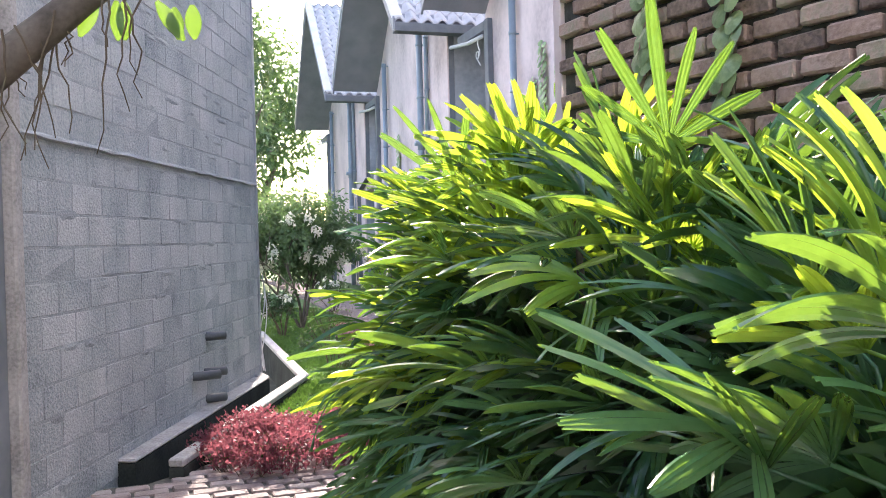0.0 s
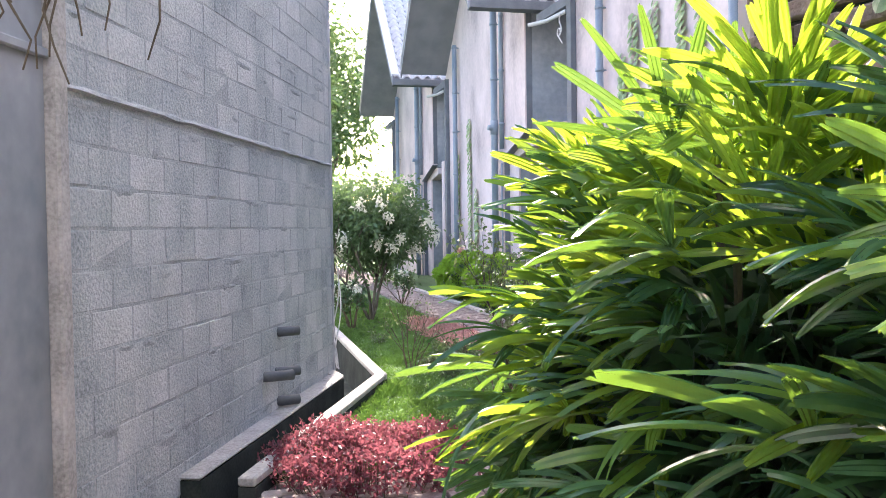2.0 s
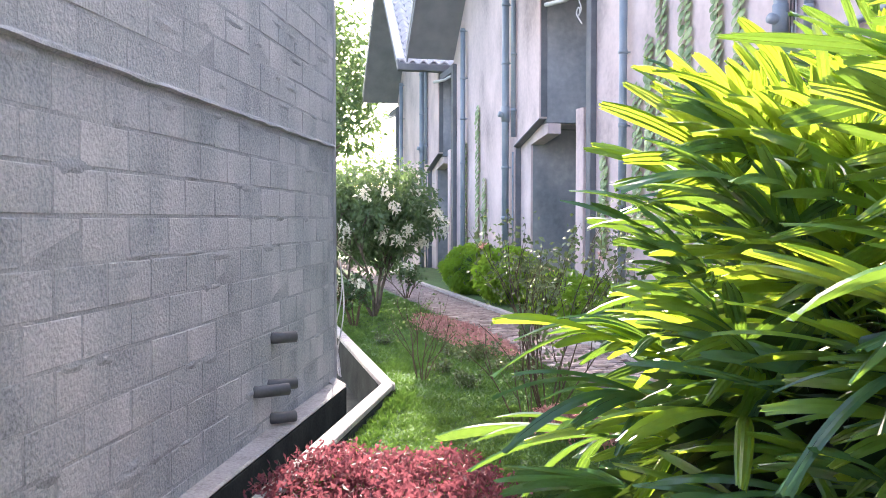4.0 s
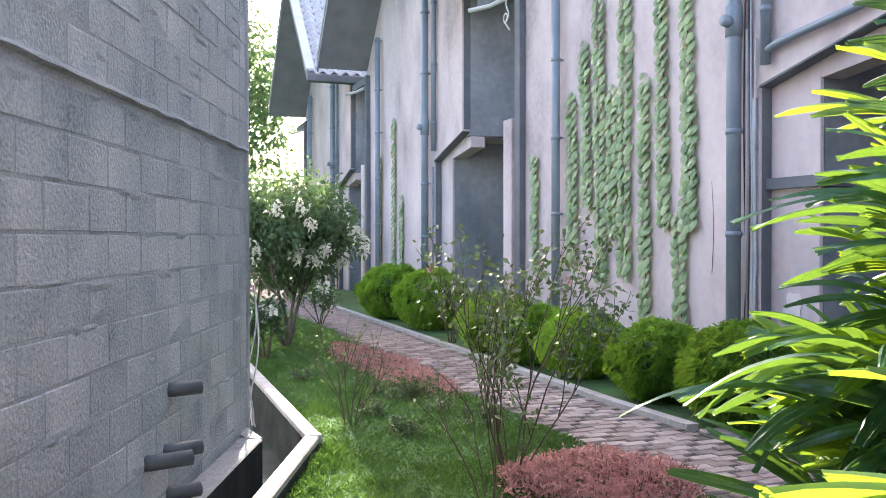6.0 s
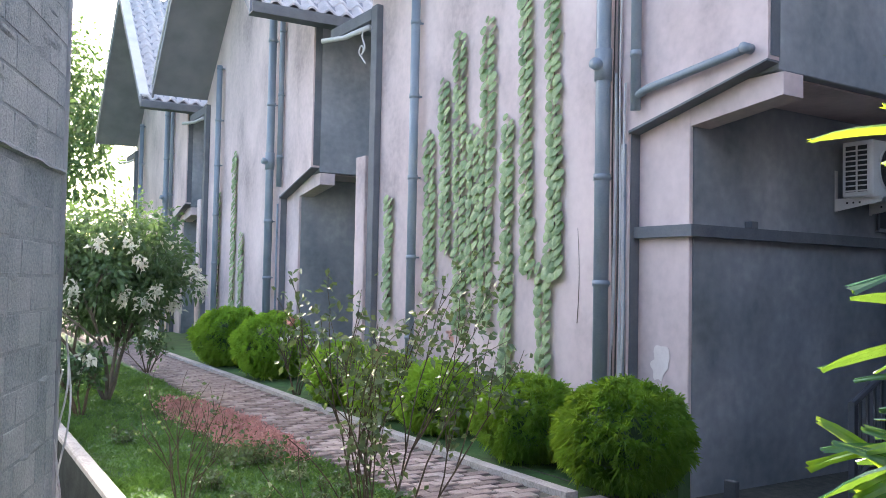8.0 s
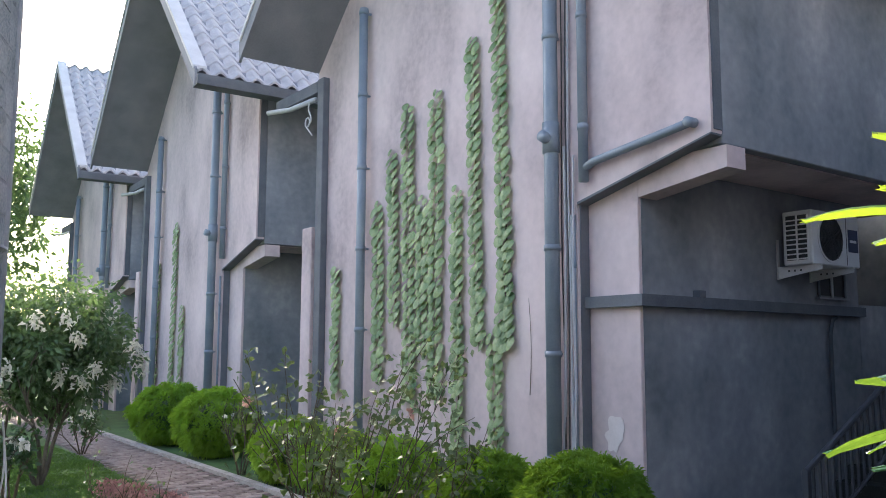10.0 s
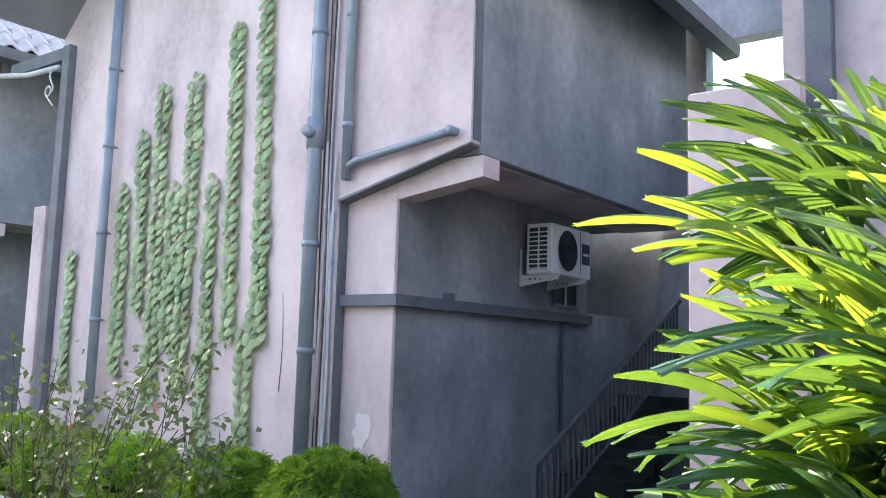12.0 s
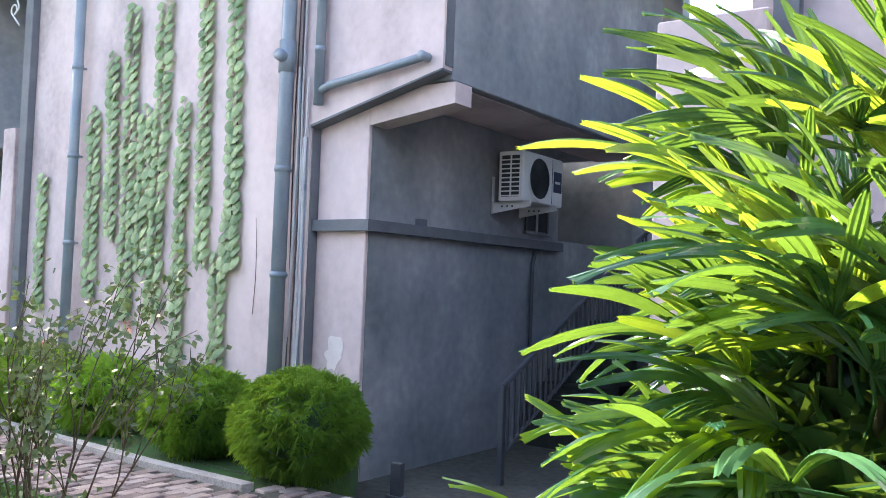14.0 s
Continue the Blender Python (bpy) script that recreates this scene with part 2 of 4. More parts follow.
tagged(part("pavement_passage", bm, JOINT), "shaded paved ramp sloping down into the passage between the houses", "pavement", kind="structure")
bm = bmesh.new()
y = 7.95
while y < 34:
    x = 5.79 + 0.045 * max(0, y - 9)
    lean = 0.045 * 1.196 if y > 9 else 0.0
    prism(bm, [(x, y), (x + 0.11, y), (x + 0.11 + lean, y + 1.196), (x + lean, y + 1.196)], "z", -0.05, 0.035)
    y += 1.2
tagged(part("kerb", bm, CONCRETE), "pale concrete kerb stones along the brick path", "kerb", kind="structure")

# ---- block wall on the garden side ----
WALL_AT, WALL_TURN = (0.785, 4.36, 0), -22.0   # local y runs along the wall, local x faces the path
wall = thing("wall_blocks", WALL_AT, "tall grey concrete block wall with rough mortar joints", "wall", kind="structure", turn=WALL_TURN)
LENGTH, COURSE = 4.72, 0.187
part("wall_core", box(bmesh.new(), -0.35, -0.0035, 0, LENGTH, -0.1, 5.2), MORTAR, wall, "grey cement mortar between the blocks")
part("corner_strip", box(bmesh.new(), -0.36, 0.01, LENGTH - 0.001, LENGTH + 0.07, -0.1, 5.2, 0.01), PLASTER_DARK, wall, "darker cement edge at the wall's corner")
part("pilaster", box(bmesh.new(), -0.05, 0.03, -0.09, -0.005, -0.1, 5.2, 0.012), CONCRETE, wall, "pale rough cement pilaster strip")
part("plastered_wall", box(bmesh.new(), -0.35, -0.03, -9, -0.095, -0.1, 5.2), PLASTER_DARK, wall, "blue-grey stained plaster part of the wall")
part("plaster_ledge", box(bmesh.new(), -0.03, 0.0, -9, -0.1, 2.2, 2.24, 0.006), PLASTER_DARK, wall, "thin plaster ledge")
part("return_wall", box(bmesh.new(), -5, -0.352, LENGTH - 0.3, LENGTH + 0.06, -0.1, 5.2), PLASTER_DARK, wall, "plain end wall of the garden building")
bm = bmesh.new()
for i in range(60):
    u = LENGTH * i / 59
    w = 0.022 + 0.012 * noise.noise((u * 5, 2, 1))
    lo, hi = 2.085 + 0.012 * noise.noise((u * 4, 0, 3)), 2.13 + 0.015 * noise.noise((u * 6, 9, 3))
    ring = [bm.verts.new(p) for p in ((-0.01, u, lo), (w, u, lo + 0.012), (w * 0.8, u, hi - 0.02), (-0.01, u, hi))]
    if i:
        for k in range(3):
            bm.faces.new((last[k], last[k + 1], ring[k + 1], ring[k]))
    last = ring
part("mortar_band", bm, MORTAR, wall, "rough bulging mortar seam with a long crack")

# ---- open drain at the foot of the wall ----
drain = thing("drain", (2.9, 8.3, 0), "open concrete rainwater drain with pale worn edges", "drain", kind="structure")


def kerb_run(bm, a, b, width, z0, z1, extra=0.0):
    a, b = Vector((*a, 0)), Vector((*b, 0))
    d = (b - a).normalized()
    s = Vector((d.y, -d.x, 0)) * width
    prism(bm, [((p - Vector((2.9, 8.3, 0))).x, (p - Vector((2.9, 8.3, 0))).y) for p in (a, b + d * extra, b + d * extra - s, a - s)], "z", z0, z1)


OUT_A, OUT_B = (1.6, 5.22), (3.0, 8.36)
for name_, a, b, w in (("outer_edge", OUT_A, OUT_B, 0.1), ("outer_edge", (2.998, 8.30), (3.17, 12.95), 0.1)):
    bm = bmesh.new()
    kerb_run(bm, a, b, w, -0.35, 0.06, 0.04 if b == OUT_B else 0)
    part("side_wall", bm, SHADE_CONCRETE, drain, "mossy drain side, its colour darkened for the shade in the drain")
    bm = bmesh.new()
    kerb_run(bm, a, b, w + 0.006, 0.062, 0.12 if b == OUT_B else 0.124, 0.045 if b == OUT_B else 0)
    bmesh.ops.bevel(bm, geom=bm.edges[:], offset=0.012, segments=1, affect="EDGES")
    part(name_, bm, CONCRETE, drain, "pale worn cement drain edge")
bm = bmesh.new()
kerb_run(bm, (1.31, 5.34), (2.60, 8.38), 0.16, -0.35, 0.09)
part("side_wall", bm, SHADE_CONCRETE, drain, "mossy drain side, its colour darkened for the shade in the drain")
bm = bmesh.new()
kerb_run(bm, (1.31, 5.34), (2.60, 8.38), 0.162, 0.092, 0.12)
bmesh.ops.bevel(bm, geom=bm.edges[:], offset=0.012, segments=1, affect="EDGES")
part("inner_edge", bm, CONCRETE, drain, "cement ledge along the block wall")
bm = bmesh.new()
kerb_run(bm, (2.60, 8.38), (2.55, 8.8), 0.1, -0.35, 0.12)
part("inner_edge", bm, CONCRETE, drain, "cement ledge along the block wall")
bm = bmesh.new()
prism(bm, [(p[0] - 2.9, p[1] - 8.3) for p in ((1.24, 5.32), (1.61, 5.22), (2.95, 8.34), (3.12, 12.95), (2.3, 12.95), (2.19, 8.42))], "z", -0.4, -0.33)
# Floor coloured near black in place of the drain's shadow.
part("channel", bm, SHADE_CONCRETE, drain, "channel floor, its colour darkened for the shade in the drain")

# Unseen walls, added; the tall south one cuts sky light on south faces.
tagged(part("wall_south", box(bmesh.new(), -12, 14, -9.3, -9.0, -0.3, 11.0), PLASTER_DARK), "unseen plain wall added to block sky light from the south", "wall", kind="structure")
tagged(part("wall_garden", box(bmesh.new(), -9.3, -9.0, -9, 40, -0.3, 4.0), PLASTER_DARK), "unseen plain plastered wall added to close the garden side", "wall", kind="structure")

# ---- row houses: local x is depth from the west wall's face, local y runs north ----
EAVE, RIDGE, HALF, MID = 5.8, 9.5, 3.75, 0.1
SLOPE = (RIDGE - EAVE) / HALF


def roof_z(ly):
    return RIDGE - abs(ly - MID) * SLOPE


def pipe_run(parent, name, points, r, joints=(), mat=PVC, label="grey plastic pipe"):
    bm = tube(bmesh.new(), points, r, sides=20)
    ob = part(name, bm, mat, parent, label, smooth=True)
    for z in joints:
        x, y_ = points[0][0], points[0][1]
        part("clamp", tube(bmesh.new(), [(x, y_, z - 0.03), (x, y_, z + 0.03)], r * 1.14, sides=20), mat, ob, smooth=True)
        part("clamp_foot", box(bmesh.new(), x, -0.001 if x < 0 else 0.149, y_ - 0.012, y_ + 0.012, z - 0.012, z + 0.012), mat, ob)
    return ob


def tiles(x0, x1, low, high):
    """Wavy roof tiles in overlapping rows between the eave (y, z) and the ridge (y, z)."""
    verts, faces = [], []
    rows, wave = 15, 0.31
    cols = int((x1 - x0) / wave * 8)
    (ya, za), (yb, zb) = low, high
    for r in range(rows):
        for e in (0, 1):
            f = (r + e) / rows + (0.01 if e else 0)
            lift = 0.055 if e == 0 else 0.02
            for c in range(cols + 1):
                x = x0 + (x1 - x0) * c / cols
                h = lift + 0.05 * math.sin(2 * math.pi * (x - x0) / wave)
                verts.append((x, ya + (yb - ya) * f, za + (zb - za) * f + h))
        k = len(verts) - 2 * (cols + 1)
        for c in range(cols):
            faces.append((k + c, k + c + 1, k + cols + 2 + c, k + cols + 1 + c))
        front = len(verts)
        for c in range(cols + 1):
            x, y_, z = verts[k + c]
            verts.append((x, y_, z - 0.04))
        for c in range(cols):
            faces.append((k + c, k + c + 1, front + c + 1, front + c))
    me = bpy.data.meshes.new("roof_tiles")
    me.from_pydata(verts, [], faces)
    me.materials.append(TILE)
    return me


def house(at):
    h = thing("row_house", at, "grey cement-plastered row house with tiled gable roof and overhanging upper floor", "house", "row houses along the path")
    # west skin: steps back to the corner pier, slanted below the overhanging floor
    skin = [(3.85, -0.7), (3.85, roof_z(3.85)), (MID, RIDGE), (-3.2, roof_z(-3.2)), (-3.2, 3.42), (-1.6, 3.03), (-1.6, -0.7)]
    part("west_wall", prism(bmesh.new(), skin, "x", 0, 0.148), PLASTER, h, "light grey cement-plastered gable wall with faint stains")
    # Storey walls carry the shade of their south faces in the colour.
    part("lower_wall", box(bmesh.new(), 0.2, 4.1, -2.25, 3.7, -0.7, 3.32), PLASTER_DARK, h, "stained plaster of the lower storey, its colour darkened for shade under the overhang")
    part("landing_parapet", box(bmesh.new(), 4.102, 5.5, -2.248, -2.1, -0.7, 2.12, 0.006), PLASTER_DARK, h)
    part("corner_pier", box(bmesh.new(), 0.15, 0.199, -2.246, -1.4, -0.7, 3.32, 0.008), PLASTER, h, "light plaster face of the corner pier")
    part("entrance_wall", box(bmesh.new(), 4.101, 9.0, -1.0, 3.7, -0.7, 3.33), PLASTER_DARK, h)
    up = part("upper_storey", box(bmesh.new(), 0.15, 5.2, -3.205, 3.7, 3.34, 6.27, 0.01), PLASTER_DARK, h, "overhanging upper storey of stained plaster, coloured blue-grey for its south face's shade")
    part("soffit", box(bmesh.new(), 0.43, 5.19, -3.1, -2.26, 3.322, 3.337), PLASTER, h, "light plastered underside of the overhang")
    beam = [(-2.25, 3.0), (-3.24, 3.13), (-3.24, 3.325), (-2.25, 3.325)]
    part("overhang_beam", prism(bmesh.new(), beam, "x", 0.153, 0.42), PLASTER, h, "sloping cement beam end")
    led = bmesh.new()
    prism(led, [(0.07, -1.61), (0.15, -1.61), (0.15, -2.25), (4.1, -2.25), (4.1, -2.34), (0.07, -2.34)], "z", 1.97, 2.08)
    part("ledge", led, BAND, h, "dark narrow cement ledge")
    part("ledge_block", box(bmesh.new(), 0.93, 1.03, -2.335, -2.25, 2.081, 2.15, 0.004), BAND, h)
    win = part("window", box(bmesh.new(), 3.2, 3.75, -2.262, -2.251, 2.2, 3.1), AC_DARK, h, "narrow dark window beside the air conditioner")
    for x in (3.18, 3.46, 3.74):
        part("window_frame", box(bmesh.new(), x, x + 0.035, -2.285, -2.263, 2.18, 3.12, 0.004), CABLE if x == 3.46 else BAND, win)
    part("window_sill", box(bmesh.new(), 3.15, 3.8, -2.31, -2.252, 2.151, 2.178, 0.004), PLASTER_DARK, win)
    # Strips darken the skin's south and under edges, painting in their shade.
    part("strip", box(bmesh.new(), 0.03, 0.146, -1.614, -1.601, -0.6, 3.0), BAND, h, "strip coloured dark for the shade on the wall skin's edge")
    slant = [(-3.2, 3.40), (-1.61, 3.0), (-1.61, 3.026), (-3.2, 3.416)]
    part("strip", prism(bmesh.new(), slant, "x", -0.012, 0.146), BAND, h, "strip coloured dark for the shade on the wall skin's edge")
    part("strip", box(bmesh.new(), 0.03, 0.146, -3.212, -3.201, 3.45, 6.2), BAND, h, "strip coloured dark for the shade on the wall skin's edge")
    # gable roof
    for name_, ya, yb in (("roof_slope", -HALF + MID, MID), ("roof_slope", HALF + MID, MID)):
        out = [(ya, EAVE - 0.02), (yb, RIDGE - 0.02), (yb, RIDGE + 0.12), (ya, EAVE + 0.12)]
        slab = part(name_, prism(bmesh.new(), out, "x", -1.25, 5.5), BOARD, h, "smooth grey soffit under the roof")
        t = new("roof_tiles", tiles(-1.23, 5.5, (ya, EAVE + 0.13), (yb, RIDGE + 0.13)))
        t.parent = slab
        tagged(t, "pale grey wavy roof tiles", kind="stuff")
        verge = [(ya - 0.05 * (1 if ya < yb else -1), EAVE - 0.1), (yb, RIDGE - 0.07), (yb, RIDGE + 0.2), (ya - 0.05 * (1 if ya < yb else -1), EAVE + 0.2)]
        part("verge_board", prism(bmesh.new(), verge, "x", -1.29, -1.252), BOARD, h, "painted verge board")
        cap = [(ya, EAVE + 0.201), (yb, RIDGE + 0.201), (yb, RIDGE + 0.27), (ya, EAVE + 0.27)]
        part("verge_cap", prism(bmesh.new(), cap, "x", -1.31, -1.08), VERGE, h, "pale cement verge cap over the tile ends")
    g = bmesh.new()
    prism(g, [(-3.72, EAVE - 0.05), (-3.70, EAVE + 0.1), (-3.66, EAVE + 0.1), (-3.66, EAVE - 0.08)], "x", -1.25, 5.4)
    prism(g, [(-3.9, EAVE + 0.06), (-3.88, EAVE - 0.10), (-3.67, EAVE - 0.12), (-3.67, EAVE - 0.09), (-3.86, EAVE - 0.07), (-3.88, EAVE + 0.06)], "x", -1.3, 5.4)
    part("gutter", g, BAND, h, "dark painted box gutter")
    # column and low wall at the north end
    part("column", box(bmesh.new(), -0.11, -0.002, 3.50, 3.68, -0.6, 5.62, 0.008), BAND, h, "dark painted corner column")
    part("column_bracket", box(bmesh.new(), -0.11, -0.01, 3.683, 5.1, 5.42, 5.6, 0.006), BAND, h, "dark gutter arm")
    part("white_pipe", tube(bmesh.new(), [(-0.1, 3.76, 5.33), (-0.1, 4.6, 5.36), (-0.3, 5.0, 5.36)], 0.04, sides=14), CABLE, h, "white overflow pipe", True)
    part("low_wall", box(bmesh.new(), -0.12, 0.02, 3.76, 4.06, -0.6, 3.38, 0.012), PLASTER, h, "short plastered screen wall")
    # pipes on the west wall
    big = pipe_run(h, "downpipe", [(-0.12, -1.36, -0.2), (-0.12, -1.36, 7.4)], 0.075, (0.5, 1.52, 2.58, 4.78, 6.0), label="thick grey soil pipe")
    part("inspection_cap", tube(bmesh.new(), [(-0.16, -1.36, 3.69), (-0.27, -1.38, 3.71)], 0.06, sides=20), PVC, big, "pale round inspection cap", True)
    part("pipe_collar", tube(bmesh.new(), [(-0.12, -1.36, 3.55), (-0.12, -1.36, 3.87)], 0.088, sides=20), PVC, big, smooth=True)
    thin = pipe_run(h, "waste_pipe", [(-0.07, -1.76, 3.2), (-0.07, -1.76, 7.4)], 0.05, (3.75, 4.9, 6.1), label="thin grey waste pipe")
    part("branch_pipe", tube(bmesh.new(), [(-0.07, -1.76, 3.33), (-0.07, -1.9, 3.38), (-0.07, -2.85, 3.50), (-0.06, -3.03, 3.53)], 0.04, sides=16), PVC, thin, "slanting branch pipe", True)
    part("branch_cap", tube(bmesh.new(), [(-0.11, -3.03, 3.53), (0.001, -3.03, 3.53)], 0.044, sides=16), PVC, thin, smooth=True)
    pipe_run(h, "downpipe", [(-0.12, 2.35, -0.2), (-0.12, 2.35, 6.3)], 0.062, (0.75, 1.83, 2.92, 4.035, 5.055, 6.24), label="grey rainwater downpipe")
    pipe_run(h, "waste_pipe", [(-0.02, -1.57, -0.1), (-0.02, -1.57, 2.9)], 0.018, (0.5, 1.1, 2.4), label="narrow conduit")
    return h


UNIT = (7.8, 11.0, 0.0)
first = house(UNIT)
second = copy_thing(first, pose(7.884, 20.0, 0, 0, 0, -3))
third = copy_thing(first, pose(8.354, 28.98, 0, 0, 0, -3))
near = copy_thing(first, pose(7.8, 1.25, 0))
for h in (second, third):
    for o in list(h.children):
        if o.name.startswith("ledge"):
            bpy.data.objects.remove(o)
            continue
        for q in list(o.children):
            if q.name.startswith("branch"):
                bpy.data.objects.remove(q)

# loose cables down the first house's wall
rng = random.Random(3)
for k, (ly, top, mat, r, bottom) in enumerate(((9.545, 3.62, CABLE, 0.017, 0.1), (9.505, 7.0, CABLE_DARK, 0.010, 0.2), (9.478, 7.0, CABLE, 0.010, 0.2), (9.575, 7.0, CABLE_DARK, 0.008, 0.6), (9.42, 3.5, CABLE, 0.014, 0.3), (9.455, 2.9, CABLE, 0.011, 0.1))):
    pts = [(7.765, ly + 0.012 * math.sin(z * 1.7 + k) + (0.05 * max(0, 1.2 - z) if k in (0, 4) else 0), z) for z in np.linspace(bottom, top, 18)]
    tagged(part("wall_cable", tube(bmesh.new(), pts, r, sides=6), mat), "thin electric cable running down the plaster wall" if mat is CABLE_DARK else "pale electric conduit running down the plaster wall", "cable", "cables on the house wall")
tagged(part("wall_tendril", tube(bmesh.new(), [(7.795, 10.12 + 0.03 * math.sin(3 * z), z) for z in np.linspace(1.1, 2.1, 12)], 0.004, 0.002, sides=5), TWIG), "thin dry plant tendril clinging to the plaster", "tendril")
tagged(part("wire_loop", tube(bmesh.new(), [(7.62, 14.78 + 0.05 * math.sin(5 * t), 5.3 - 0.32 * t) for t in np.linspace(0, 1, 8)] + [(7.62, 14.85 + 0.07 * math.sin(a), 4.98 + 0.07 * math.cos(a)) for a in np.linspace(3.3, 8.5, 10)] + [(7.62, 14.7, 4.75)], 0.012, sides=6), CABLE), "pale loose wire looped under the gutter arm", "cable")
bm = bmesh.new()
c = [bm.verts.new((7.946, 9.08 + 0.135 * (0.9 + 0.7 * noise.noise((1.7 * math.cos(a), 1.7 * math.sin(a), 4.6))) * math.cos(a), 0.75 + 0.17 * (0.9 + 0.7 * noise.noise((1.7 * math.cos(a), 1.7 * math.sin(a), 4.6))) * math.sin(a))) for a in np.linspace(0, 2 * math.pi, 40)[:-1]]
f = bm.faces.new(c)
bmesh.ops.extrude_face_region(bm, geom=[f])
for v in c:
    v.co.x -= 0.004
tagged(part("plaster_patch", bm, FRESH), "pale flaked plaster patch on the corner pier", "patch", kind="structure")

tagged(part("wall_screen", box(bmesh.new(), 7.5, 7.59, 4.9, 5.69, -0.6, 3.44, 0.015), PLASTER), "light plastered screen wall with a worn top edge", "wall", kind="structure")
tagged(part("wall_passage", box(bmesh.new(), 13.1, 13.39, 5.4, 8.2, -0.8, 5.25), PLASTER_DARK), "dark plastered wall at the passage's end", "wall", kind="structure")
tagged(part("wall_passage_pillar", box(bmesh.new(), 13.1, 13.38, 7.55, 8.2, 5.252, 9.5), PLASTER_DARK), "dark plastered pillar over the passage wall", "wall", kind="structure")
tagged(part("wall_passage_lintel", box(bmesh.new(), 13.1, 13.38, 5.2, 7.548, 5.95, 9.5), PLASTER_DARK), "dark beam across the passage's end", "wall", kind="structure")
# passage between the houses: stair, rail, gate and back wall
tagged(part("wall_back", box(bmesh.new(), 13.4, 13.7, -12, 50, -0.3, 3.6), PLASTER_DARK), "dark plastered yard wall", "wall", kind="structure")
stair = thing("outdoor_stair", (10.9, 8.1, 0), "concrete outdoor stair beside the house wall, darkened for the passage's shade", "stair")
# Steps take the near-black concrete: the passage's shade as colour.
for k in range(7):
    part("step", box(bmesh.new(), 0.28 * k, 0.28 * (k + 1) + 0.02, -0.35, 0.5, -0.5 if k < 1 else 0.15 * k - 0.18, 0.15 * (k + 1), 0.01), SHADE_CONCRETE, stair)
rail = thing("stair_rail", (8.86, 7.7, -0.1), "dark steel stair railing with thin balusters", "railing")
part("newel", box(bmesh.new(), -0.03, 0.03, -0.03, 0.03, -0.36, 0.62, 0.005), STEEL, rail)
part("hand_rail", tube(bmesh.new(), [(-0.02, 0, 0.6), (3.6, 0, 2.4)], 0.032, sides=8), STEEL, rail)
part("low_rail", tube(bmesh.new(), [(0.02, 0, -0.05), (3.6, 0, 1.75)], 0.02, sides=6), STEEL, rail)
for k in range(1, 33):
    x = 0.11 * k
    part("baluster", box(bmesh.new(), x - 0.011, x + 0.011, -0.011, 0.011, x * 0.5 - 0.1, 0.6 + x * 0.5), STEEL, rail)
gate = thing("metal_gate", (13.0, 6.8, -0.3), "dark steel gate with upright bars closing the passage", "gate")
part("gate_frame", prism(prism(prism(prism(bmesh.new(), [(-0.95, 0.0), (-0.9, 0.0), (-0.9, 2.3), (-0.95, 2.3)], "x", -0.02, 0.02), [(0.9, 0.0), (0.95, 0.0), (0.95, 2.3), (0.9, 2.3)], "x", -0.02, 0.02), [(-0.9, 2.25), (0.9, 2.25), (0.9, 2.3), (-0.9, 2.3)], "x", -0.02, 0.02), [(-0.9, 0.1), (0.9, 0.1), (0.9, 0.15), (-0.9, 0.15)], "x", -0.02, 0.02), STEEL, gate)
for k in range(14):
    part("bar", box(bmesh.new(), -0.012, 0.012, -0.84 + 0.125 * k, -0.81 + 0.125 * k, 0.15, 2.25), STEEL, gate)
tagged(part("wall_pipe", tube(bmesh.new(), [(11.15, 8.7, -0.4), (11.15, 8.7, 1.75), (11.2, 8.7, 1.9), (11.28, 8.7, 1.95)], 0.025, sides=8), PVC_DARK), "thin dark water pipe on the shaded wall", "pipe")
post = thing("gate_post", (7.75, 8.1, -0.44), "short dark steel post stub at the wall's foot", "post")
part("stub", box(bmesh.new(), -0.03, 0.03, -0.06, 0.06, 0, 0.32, 0.006), STEEL, post)
part("foot", box(bmesh.new(), -0.05, 0.05, -0.09, 0.09, 0, 0.03, 0.004), STEEL, post)


